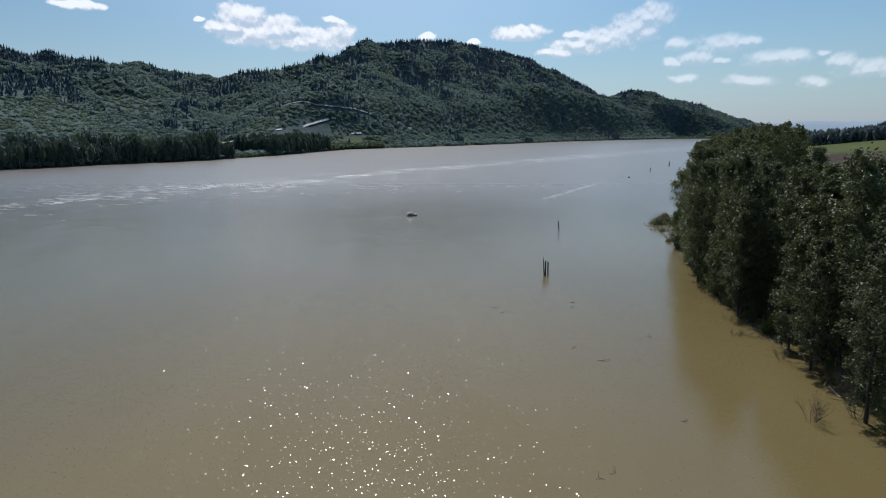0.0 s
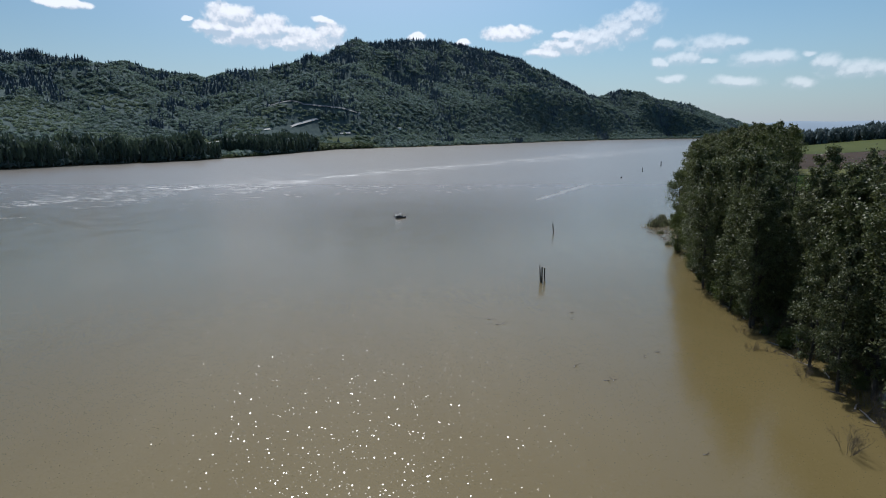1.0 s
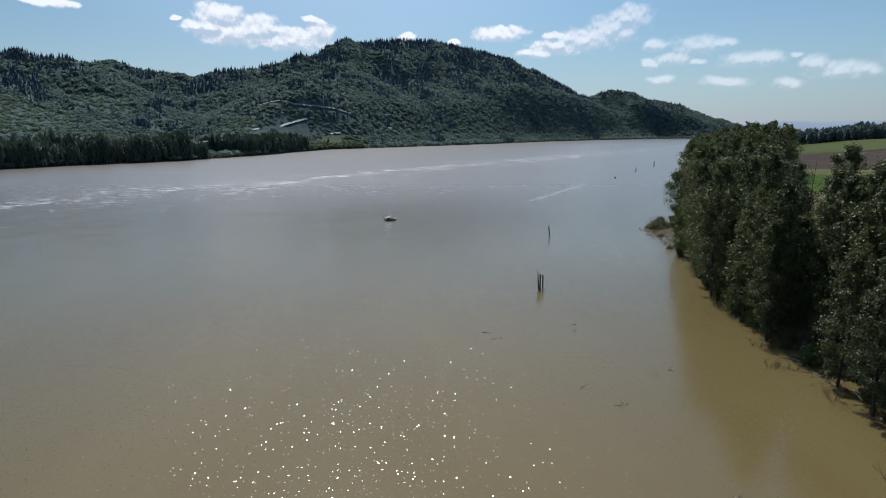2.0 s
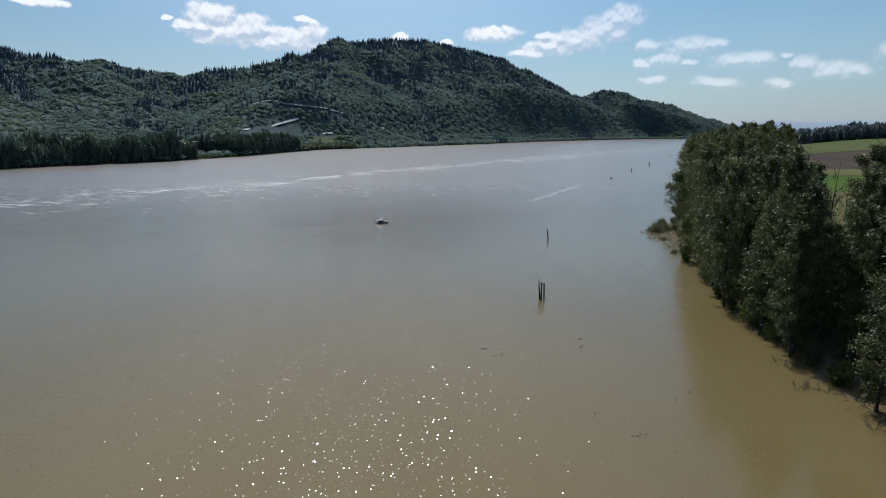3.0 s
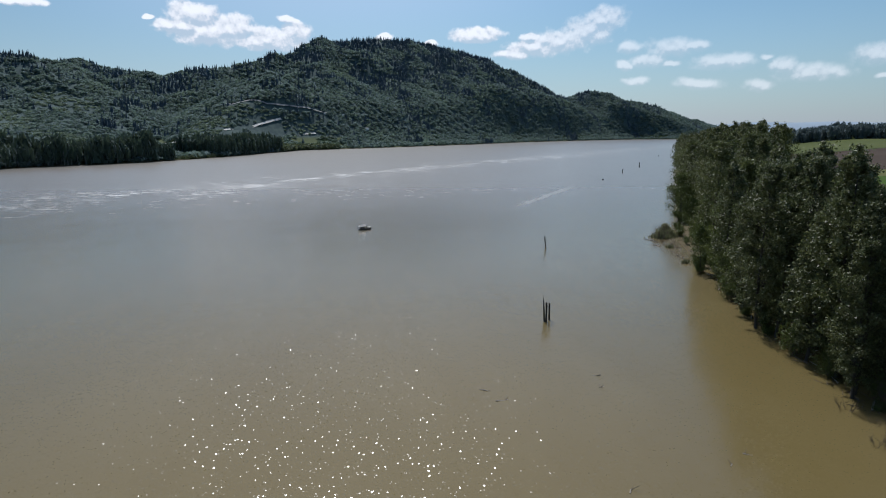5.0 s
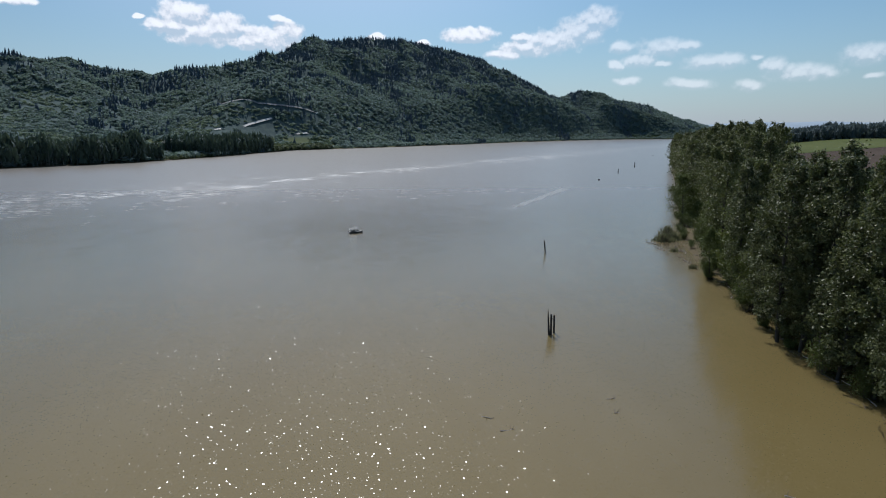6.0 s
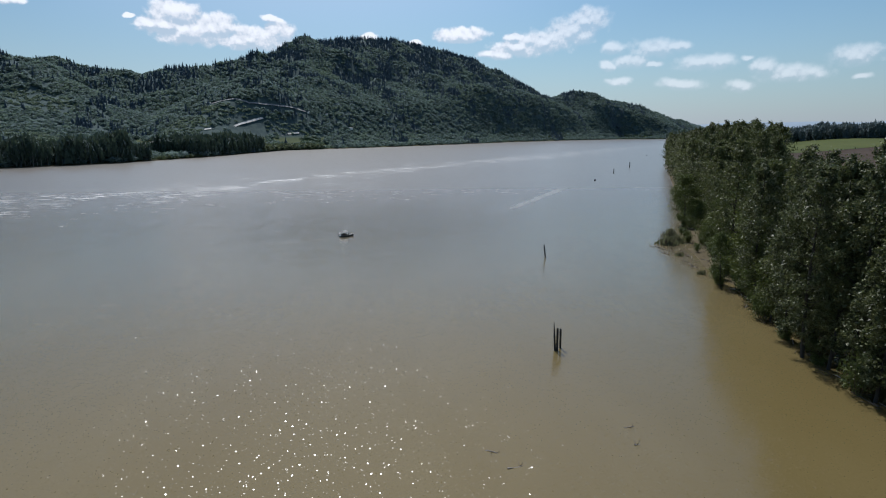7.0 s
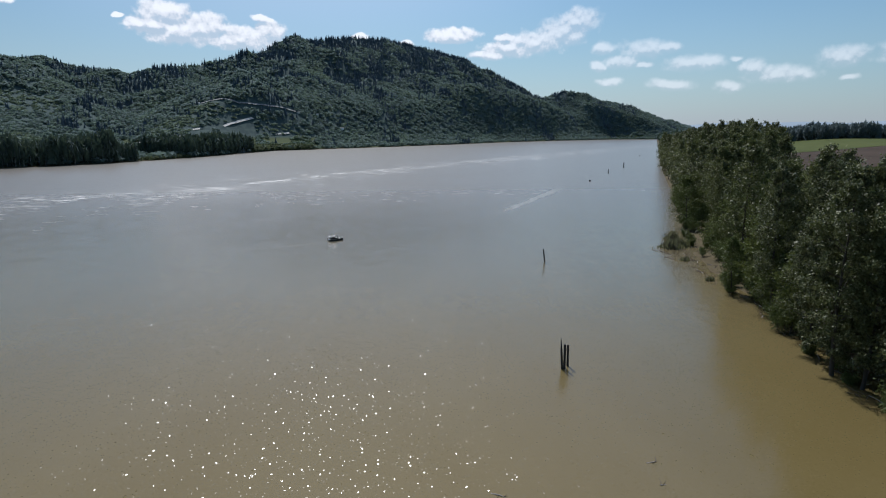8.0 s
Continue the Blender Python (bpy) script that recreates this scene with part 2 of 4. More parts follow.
M_REED = make_leaf("reed_stalk", (0.11, 0.12, 0.065), (0.25, 0.245, 0.145), (0.16, 0.175, 0.085), 0.45, 0.6)
# hillside conifers and broadleaf: blue-grey distance haze mixed into the base colours
M_CONIFER = make_leaf("hazed_conifer_needles", (0.070, 0.103, 0.134), (0.096, 0.132, 0.160), (0.080, 0.112, 0.138), 0.5, 0.9, 0.2, 1.0, 0.009)
M_FARLEAF = make_leaf("hazed_far_broadleaf", (0.078, 0.118, 0.124), (0.102, 0.146, 0.134), (0.132, 0.180, 0.112), 0.6, 0.9, 0.2, 0.8, 0.007)
M_DARKLEAF = make_leaf("riverside_far_leaf", (0.044, 0.064, 0.044), (0.080, 0.106, 0.062), (0.060, 0.085, 0.05), 0.3, 0.9, 0.2, 0.35)
# belt trees: leaf colour paled and blued to stand for haze
M_BELT = make_leaf("hazed_belt_leaf", (0.070, 0.092, 0.092), (0.105, 0.130, 0.118), (0.085, 0.108, 0.10), 0.4, 0.9, 0.2, 0.7, 0.02)
M_PALEBARK = make_wood("pale_cottonwood_bark", (0.12, 0.115, 0.10), (0.30, 0.29, 0.26), 1.2)
M_SCRUB = make_leaf("bank_scrub_leaf", (0.075, 0.098, 0.050), (0.115, 0.138, 0.065), (0.095, 0.115, 0.055), 0.4, 0.9, 0.2, 0.1, 0.05)
M_YOUNG = make_leaf("young_growth", (0.118, 0.160, 0.098), (0.148, 0.192, 0.112), (0.135, 0.178, 0.105), 0.45, 0.9, 0.2, 0.6)
M_GRAVEL = make_plain("pale_gravel", (0.42, 0.41, 0.38), (0.58, 0.57, 0.54), 0.3)
M_GREENFIELD = make_plain("green_crop", (0.040, 0.078, 0.010), (0.066, 0.104, 0.016), 0.05, gloss=0.06)
M_PLOUGH = make_plain("ploughed_soil", (0.040, 0.030, 0.023), (0.066, 0.049, 0.038), 0.06, gloss=0.06)
M_PASTURE = make_plain("dull_pasture", (0.052, 0.068, 0.022), (0.078, 0.092, 0.030), 0.03, gloss=0.06)
M_MEADOW = make_plain("rough_meadow", (0.060, 0.060, 0.022), (0.11, 0.10, 0.04), 0.12, gloss=0.06)
M_STUBBLE = make_plain("dry_grass", (0.085, 0.092, 0.032), (0.13, 0.125, 0.05), 0.05, gloss=0.06)
M_ROCK = make_plain("quarry_rock", (0.20, 0.20, 0.20), (0.33, 0.33, 0.32), 0.08)
M_WHITE = make_plain("white_paint", (0.74, 0.74, 0.73), (0.82, 0.82, 0.80), 2.0, 0.35)
M_HULL = make_plain("dark_hull_paint", (0.02, 0.02, 0.022), (0.05, 0.05, 0.055), 2.0, 0.4)
M_ALLOY = make_plain("bare_aluminium", (0.45, 0.46, 0.47), (0.6, 0.6, 0.6), 3.0, 0.35, 0.9)


def make_glass():
    mat, n, where = material("tinted_glass")
    finish(n, (0.02, 0.025, 0.03), 0.05, IOR=1.5)
    return mat


M_GLASS = make_glass()


def make_canvas():
    mat, n, where = material("white_canvas")
    weave = n.noise(where, 40.0, 3.0)
    finish(n, n.mix(weave, (0.86, 0.86, 0.85), (0.92, 0.92, 0.91)), 0.7, weave, 0.2, 0.01, through_light=0.85)
    return mat


M_CANVAS = make_canvas()


def make_ground():
    mat, n, where = material("meadow_soil_and_hazed_slopes")
    sep = n.add("ShaderNodeSeparateXYZ")
    n.put(sep.inputs[0], where)
    grass = n.mix(n.noise(where, 0.03, 5.0, 0.65), (0.058, 0.082, 0.036), (0.10, 0.118, 0.055))
    soil = n.mix(n.noise(where, 0.5, 4.0), (0.056, 0.045, 0.023), (0.112, 0.092, 0.052))
    tint = n.mix(n.ramp(n.math("ADD", sep.outputs[2], n.math("MULTIPLY", n.noise(where, 0.15, 3.0), 1.2)), 1.3, 2.1), soil, grass)
    # high slopes: low canopy colour, blued to carry the same painted haze
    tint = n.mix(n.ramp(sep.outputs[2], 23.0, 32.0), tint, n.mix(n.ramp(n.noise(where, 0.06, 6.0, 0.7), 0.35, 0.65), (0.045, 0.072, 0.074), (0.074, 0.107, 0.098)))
    finish(n, tint, 0.95, n.noise(where, 1.5, 4.0), 0.4, 0.1, Specular_IOR_Level=0.15)
    return mat


M_GROUND = make_ground()


def make_hills():
    mat, n, where = material("hazed_distant_hills")
    # the pale blue is aerial haze, painted straight into the hills' colour
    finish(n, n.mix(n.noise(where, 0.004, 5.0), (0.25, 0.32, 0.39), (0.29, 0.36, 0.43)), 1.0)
    return mat


M_HILLS = make_hills()

# ---- the lie of the land ----
# water's edge, x for a given y
RIGHT_Y = [-5000, -200, 40, 72, 99, 121, 145, 184, 217, 234, 258, 278, 317, 366, 432, 651, 1000, 1900, 3480, 3560, 3620]
RIGHT_X = [-400, 47, 62, 65, 70, 71.5, 75, 84, 87, 88, 99, 111, 132, 152, 184, 285, 452, 885, 1640, 2400, 5200]
# where the front trees of the near bank stand, some of them in the flood
WOOD_Y = [-200, 40, 72, 99, 121, 145, 184, 217, 234, 258, 278, 317, 366, 432, 651, 1000]
WOOD_X = [40, 55, 58, 63, 64.5, 68, 78, 85, 88, 99, 111, 132, 152, 184, 285, 452]
LEFT_Y = [-5000, -300, 100, 380, 647, 751, 840, 940, 1073, 1400, 1600, 2030, 2541, 3000, 3620, 3700, 3760]
LEFT_X = [-3000, -1500, -1050, -700, -458, -408, -340, -308, -272, -222, -62, 228, 520, 880, 1440, 2300, 5200]
# crests of the hills: x, y, height
CRESTS = [
    ([(-353, 1714, 190), (-163, 2094, 195), (35, 2350, 202), (309, 2884, 218), (707, 3530, 212), (922, 3738, 232), (1217, 3915, 276), (1349, 3925, 282), (1550, 4011, 243), (1752, 4036, 188), (1954, 4054, 134), (2200, 4100, 74)], 2.3),
    ([(-700, 1980, 228), (-612, 2090, 228), (-530, 2187, 264), (-441, 2359, 306), (-370, 2472, 362), (-303, 2683, 402), (-235, 2760, 428), (45, 3100, 474), (328, 3384, 458), (502, 3514, 424), (733, 3678, 300), (933, 3787, 235)], 2.4),
    ([(-1300, 900, 170), (-1021, 1421, 184), (-948, 1530, 182), (-885, 1681, 206), (-842, 1814, 205), (-700, 1980, 226)], 2.6),
    ([(-2600, 1900, 375), (-1923, 2682, 388), (-1558, 2909, 362), (-1388, 2994, 331), (-1000, 3100, 260)], 2.5),
]


def smooth(a, b, v):
    t = np.clip((v - a) / (b - a), 0, 1)
    return t * t * (3 - 2 * t)


def waves(x, y, size, seed):
    """Cheap rolling noise, about -1 to 1."""
    r = np.random.RandomState(seed)
    total = 0
    for k in range(7):
        a, p = r.uniform(0, math.pi, 1)[0], r.uniform(0, 6.28, 1)[0]
        w = 6.28 / (size * r.uniform(0.6, 1.6, 1)[0])
        total = total + np.sin((x * math.cos(a) + y * math.sin(a)) * w + p + 1.3 * np.sin((y * math.cos(a) - x * math.sin(a)) * w * 0.7 + p * 2))
    return total / 4.0


def inland_right(x, y):
    return (x - np.interp(y, RIGHT_Y, RIGHT_X)) * 0.92


def inland_left(x, y):
    d = np.full(np.shape(x), 1e9)
    for x0, y0, x1, y1 in zip(LEFT_X, LEFT_Y, LEFT_X[1:], LEFT_Y[1:]):
        t = np.clip(((x - x0) * (x1 - x0) + (y - y0) * (y1 - y0)) / ((x1 - x0) ** 2 + (y1 - y0) ** 2), 0, 1)
        d = np.minimum(d, np.hypot(x - x0 - t * (x1 - x0), y - y0 - t * (y1 - y0)))
    return np.where(x < np.interp(y, LEFT_Y, LEFT_X), d, -d)


def land(x, y):
    """Height of the ground at x, y (arrays)."""
    x, y = np.asarray(x, float), np.asarray(y, float)
    r, l = inland_right(x, y), inland_left(x, y)
    r = r + (1.5 * waves(x, y, 22, 3) + 0.8 * waves(x, y, 6, 4)) * smooth(400, 200, y)
    bar = smooth(208, 228, y) * smooth(300, 270, y) * smooth(17, 13, r)
    edge = np.maximum(r - 4.0 * bar * smooth(14, 2, r), l)
    z = np.where(edge < 0, np.maximum(edge * 0.12, -3.0), np.minimum(edge * 0.09, 2.0))
    far = np.hypot(x, y)
    z = z + np.where(r > 0, 23 * smooth(700, 1700, far) * smooth(120, 420, r), 0)
    hill = np.zeros_like(z)
    for crest, spread in CRESTS:
        for (x0, y0, h0), (x1, y1, h1) in zip(crest, crest[1:]):
            dx, dy = x1 - x0, y1 - y0
            t = np.clip(((x - x0) * dx + (y - y0) * dy) / (dx * dx + dy * dy), 0, 1)
            d, h = np.hypot(x - x0 - t * dx, y - y0 - t * dy), h0 + 6 + t * (h1 - h0)
            u = np.clip(d / (h * spread), 0, 1)
            hill = np.maximum(hill, h * (1 - u) ** 1.25)
    rough = waves(x, y, 420, 5) * 0.5 + waves(x, y, 150, 6) * 0.25
    hill = hill * (1 + 0.16 * rough * smooth(0.98, 0.7, hill / 480)) * smooth(10, 200, l)
    return z + np.where(l > 0, hill, 0)


def land1(x, y):
    return float(land(np.array([x]), np.array([y]))[0])


# ---- mesh helpers ----
def mesh_object(name, verts, faces, mats, parent=None, label="", face_mats=None, flat=True):
    """One mesh object from arrays of vertices and faces."""
    me = bpy.data.meshes.new(name)
    me.from_pydata([tuple(v) for v in verts] if not isinstance(verts, np.ndarray) else verts.tolist(), [], faces if not isinstance(faces, np.ndarray) else faces.tolist())
    for m in (mats if isinstance(mats, (list, tuple)) else [mats]):
        me.materials.append(m)
    if face_mats is not None:
        me.polygons.foreach_set("material_index", np.asarray(face_mats, dtype=np.int32))
    if not flat:
        me.polygons.foreach_set("use_smooth", np.ones(len(me.polygons), dtype=bool))
    me.update()
    ob = new(name, me)
    if parent is not None:
        ob.parent = parent
    if label:
        ob["label"] = label
    return ob


def part(name, bm, mat, parent, label="", flat=True):
    """Links a bmesh as one mesh object under a thing or a part."""
    me = bpy.data.meshes.new(name)
    if not flat:
        for f in bm.faces:
            f.smooth = True
    bm.to_mesh(me)
    bm.free()
    me.materials.append(mat)
    ob = new(name, me)
    if parent is not None:
        ob.parent = parent
    if label:
        ob["label"] = label
    return ob


def tube(bm, points, radii, sides=6):
    """A bent tapering tube through points, closed at both ends."""
    rings = []
    for i, p in enumerate(points):
        p = Vector(p)
        a, b = Vector(points[max(i - 1, 0)]), Vector(points[min(i + 1, len(points) - 1)])
        q = (b - a).to_track_quat("Z", "X")
        rings.append([bm.verts.new(p + q @ Vector((math.cos(6.2832 * k / sides) * radii[i], math.sin(6.2832 * k / sides) * radii[i], 0))) for k in range(sides)])
    for lo, hi in zip(rings, rings[1:]):
        for k in range(sides):
            bm.faces.new((lo[k], lo[(k + 1) % sides], hi[(k + 1) % sides], hi[k]))
    bm.faces.new(rings[0][::-1])
    bm.faces.new(rings[-1])


def grid_faces(rows, cols):
    i = np.arange((rows - 1) * (cols - 1))
    a = (i // (cols - 1)) * cols + i % (cols - 1)
    return np.stack([a, a + 1, a + cols + 1, a + cols], 1)


def build_ground():
    heads = np.radians(np.concatenate([np.arange(-180, -50, 4.0), np.arange(-50, 75, 0.3), np.arange(75, 180.1, 3.75)]))
    radii = np.concatenate([[0.5, 8], 15 * 1.04 ** np.arange(0, 118), np.arange(1520, 4900, 26)])
    radii = radii[radii < 4900]
    r, a = np.meshgrid(radii, heads, indexing="ij")
    x, y = 20 + r * np.sin(a), 40 + r * np.cos(a)
    z = land(x.ravel(), y.ravel())
    verts = np.stack([x.ravel(), y.ravel(), z], 1)
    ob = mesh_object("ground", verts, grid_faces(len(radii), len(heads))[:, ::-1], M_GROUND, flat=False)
    tagged(ob, "flood-plain meadow, river bed of brown soil and haze-tinted hill slopes", "ground", kind="structure")


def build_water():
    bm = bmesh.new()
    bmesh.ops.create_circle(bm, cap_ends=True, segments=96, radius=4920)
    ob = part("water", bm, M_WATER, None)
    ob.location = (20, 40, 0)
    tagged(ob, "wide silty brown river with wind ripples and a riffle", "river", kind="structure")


build_ground()
build_water()


def sheet(name, corners, lift, mat, label, n=14):
    """A field laid over the ground between four corners."""
    u, v = np.meshgrid(np.linspace(0, 1, n), np.linspace(0, 1, n), indexing="ij")
    c = np.array(corners, float)
    p = (c[0] * ((1 - u) * (1 - v))[..., None] + c[1] * (u * (1 - v))[..., None] + c[2] * (u * v)[..., None] + c[3] * ((1 - u) * v)[..., None]).reshape(-1, 2)
    z = land(p[:, 0], p[:, 1]) + lift
    ob = mesh_object(name, np.column_stack([p, z]), grid_faces(n, n), mat, flat=False)
    tagged(ob, label, "field", kind="structure")


sheet("meadow", [(150, 240), (400, 240), (480, 388), (220, 388)], 0.25, M_MEADOW, "rough brownish green meadow behind the trees")
sheet("green_field", [(220, 390), (480, 390), (560, 525), (290, 525)], 0.25, M_GREENFIELD, "bright green crop field behind the trees")
sheet("dry_grass_track", [(290, 527), (560, 527), (640, 612), (330, 612)], 0.3, M_STUBBLE, "pale dry grass track between the fields")
sheet("ploughed_field", [(330, 614), (760, 614), (980, 1000), (500, 1000)], 0.4, M_PLOUGH, "bare brown ploughed field", 24)
sheet("far_green_field", [(500, 1002), (1100, 1002), (1600, 1650), (800, 1650)], 0.6, M_PASTURE, "far dull green pasture before the tree belt", 40)


def build_hills():
    heads = np.radians(np.linspace(10, 110, 160))
    rows = []
    for k, (r, f) in enumerate(((4600, 0.0), (4750, 0.75), (4860, 1.0))):
        top = 118 + 14 * np.sin(heads * 9) + 8 * np.sin(heads * 23 + 1) + 4 * np.sin(heads * 61)
        rows.append(np.stack([20 + r * np.sin(heads), 40 + r * np.cos(heads), top * f], 1))
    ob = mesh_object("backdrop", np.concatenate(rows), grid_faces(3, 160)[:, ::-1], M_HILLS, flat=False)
    tagged(ob, "low hills on the far horizon, blue with painted haze", "hills", kind="structure")


build_hills()


# ---- far woods ----
def blob_template(seed, sprays=24, size=0.34):
    """A ragged broadleaf crown of loose sprays, unit height and width."""
    r = np.random.RandomState(seed)
    v = []
    for k in range(sprays):
        up = 1 - 2 * (k + 0.5) / sprays
        out = np.array([math.cos(k * 2.4) * math.sqrt(1 - up * up), math.sin(k * 2.4) * math.sqrt(1 - up * up), up])
        face = out + r.normal(0, 0.45, 3)
        face /= np.linalg.norm(face)
        one = np.cross(face, r.normal(0, 1, 3))
        one /= np.linalg.norm(one)
        two = np.cross(face, one)
        c = out * 0.5 * r.uniform(0.62, 1.0) * np.array([1, 1, 0.96]) + np.array([0, 0, 0.52])
        q = size * r.uniform(0.7, 1.25)
        for a in (0.0, 2.2, 4.1):
            v.append(c + (one * math.cos(a) + two * math.sin(a)) * q * r.uniform(0.7, 1.1))
    v = np.array(v)
    v[:, 2] = np.maximum(v[:, 2], 0.0)
    return v, np.arange(3 * sprays).reshape(-1, 3)


def spire_template(seed):
    """A conifer of three ragged tiers, unit height and width."""
    r = np.random.RandomState(seed)
    v, f = [], []
    for z0, z1, w in ((0.08, 0.55, 0.5), (0.35, 0.8, 0.36), (0.6, 1.0, 0.2)):
        b = len(v)
        for k in range(6):
            a, q = k * 1.0472 + r.uniform(-0.3, 0.3), w * r.uniform(0.7, 1.2)
            v.append((math.cos(a) * q, math.sin(a) * q, z0 + r.uniform(-0.05, 0.05)))
        v.append((r.uniform(-0.03, 0.03), r.uniform(-0.03, 0.03), z1))
        f += [(b + k, b + (k + 1) % 6, b + 6) for k in range(6)]
    return np.array(v), np.array(f)


SPIRES = [spire_template(s) for s in range(4)]
BLOBS = [blob_template(s, 26, 0.27) for s in range(6)]
TALL_BLOBS = [blob_template(20 + s, 40, 0.22) for s in range(6)]


def woods(name, x, y, tall, wide, is_spire, label, seed, young=None, mats=None, blobs=None):
    """Many far trees, joined in one mesh of kind stuff."""
    r = np.random.RandomState(seed)
    z = land(x, y)
    turn, pick = r.uniform(0, 6.28, len(x)), r.randint(0, 20, len(x))
    V, F, M, base = [], [], [], 0
    for kind, temps in ((True, SPIRES), (False, blobs or BLOBS)):
        for k, (tv, tf) in enumerate(temps):
            s = np.where((is_spire == kind) & (pick % len(temps) == k))[0]
            if not len(s):
                continue
            c, q = np.cos(turn[s])[:, None], np.sin(turn[s])[:, None]
            px = (tv[None, :, 0] * c - tv[None, :, 1] * q) * wide[s, None] + x[s, None]
            py = (tv[None, :, 0] * q + tv[None, :, 1] * c) * wide[s, None] + y[s, None]
            pz = tv[None, :, 2] * tall[s, None] + z[s, None] - np.where(z[s] > 26, (0.16 if kind else 0.40) * tall[s], 0.5)[:, None]
            V.append(np.stack([px, py, pz], 2).reshape(-1, 3))
            F.append((tf[None] + (np.arange(len(s)) * len(tv))[:, None, None]).reshape(-1, 3) + base)
            M.append(np.repeat(np.where(young[s], 2, 0 if kind else 1) if young is not None else np.full(len(s), 0 if kind else 1), len(tf)))
            base += len(s) * len(tv)
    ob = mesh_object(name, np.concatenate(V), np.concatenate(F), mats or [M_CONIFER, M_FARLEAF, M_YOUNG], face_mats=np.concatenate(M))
    tagged(ob, label, "woods", kind="stuff")


# gravel roads and benches on the hillside, and clearings grown over (x, y, half widths)
ROADS = [
    [(-500, 1335), (-472, 1340), (-435, 1344), (-395, 1372)],
    [(-390, 1410), (-346, 1451), (-331, 1475), (-288, 1528)],
    [(-407, 1541), (-365, 1540), (-322, 1544), (-258, 1592), (-204, 1653)],
    [(-247, 1508), (-211, 1558)],
]
CLEARINGS = [(-815, 1225, 100, 120), (-755, 1480, 70, 60), (-340, 1505, 100, 30), (-200, 1540, 70, 45), (-430, 1420, 50, 60), (-640, 1250, 60, 50)]


def line_distance(x, y, line):
    d = np.full(np.shape(x), 1e9)
    for (x0, y0), (x1, y1) in zip(line, line[1:]):
        t = np.clip(((x - x0) * (x1 - x0) + (y - y0) * (y1 - y0)) / ((x1 - x0) ** 2 + (y1 - y0) ** 2), 0, 1)
        d = np.minimum(d, np.hypot(x - x0 - t * (x1 - x0), y - y0 - t * (y1 - y0)))
    return d


def gravel_road(line, half, mat, label, name="gravel_road"):
    pts = []
    for (x0, y0), (x1, y1) in zip(line, line[1:]):
        pts += [(x0 + (x1 - x0) * t, y0 + (y1 - y0) * t) for t in np.linspace(0, 1, 12, endpoint=False)]
    pts = np.array(pts + [line[-1]])
    way = np.gradient(pts, axis=0)
    way /= np.linalg.norm(way, axis=1)[:, None]
    side = np.stack([-way[:, 1], way[:, 0]], 1)
    rows = []
    for k in (-1.0, -0.4, 0.4, 1.0):
        p = pts + side * half * k
        rows.append(np.column_stack([p, np.maximum(land(p[:, 0], p[:, 1]), land(pts[:, 0], pts[:, 1]) - 0.6) + 1.2]))
    ob = mesh_object(name, np.concatenate(rows), grid_faces(4, len(pts)), mat, flat=False)
    tagged(ob, label, "road", kind="structure")


for line, half, mat, label in zip(ROADS, (3.5, 3.2, 2.5, 2.5), (M_GRAVEL, M_GRAVEL, M_ROCK, M_GRAVEL), ("pale gravel road at the foot of the hill", "pale gravel road climbing the hillside", "grey rock bench of a quarry", "pale gravel track through the bushes")):
    gravel_road(line, half, mat, label)


def shed(x, y, wide, deep, tall, head, label):
    """A small far building with a low gabled roof."""
    root = new("shed")
    root.matrix_basis = pose(x, y, land1(x, y) + 0.3, 0, 0, head)
    bm = bmesh.new()
    bmesh.ops.create_cube(bm, size=1, matrix=Matrix.Translation((0, 0, tall / 2 - 1)) @ Matrix.Diagonal((wide, deep, tall + 2, 1)))
    part("wall", bm, M_WHITE, root)
    bm = bmesh.new()
    w, d, h = wide / 2 + 0.4, deep / 2 + 0.4, tall * 0.3
    v = [bm.verts.new(p) for p in ((-w, -d, tall + 0.02), (w, -d, tall + 0.02), (w, d, tall + 0.02), (-w, d, tall + 0.02), (-w, 0, tall + h), (w, 0, tall + h))]
    for f in ((0, 1, 5, 4), (2, 3, 4, 5), (1, 2, 5), (3, 0, 4), (3, 2, 1, 0)):
        bm.faces.new([v[k] for k in f])
    part("roof", bm, M_ROCK, root)
    tagged(root, label, "shed", "far sheds")


shed(-414, 1545, 9, 7, 3.2, 10, "white shed beside the quarry bench")
shed(-199, 1657, 7, 5, 3, 30, "white shed at the end of the bench")
shed(-160, 1725, 8, 6, 4, -20, "white hut among hillside trees")
shed(-97, 1750, 10, 7, 4, 15, "white house low on the wooded hill")
shed(-452, 1338, 12, 8, 4, 20, "pale building behind the riverside trees")


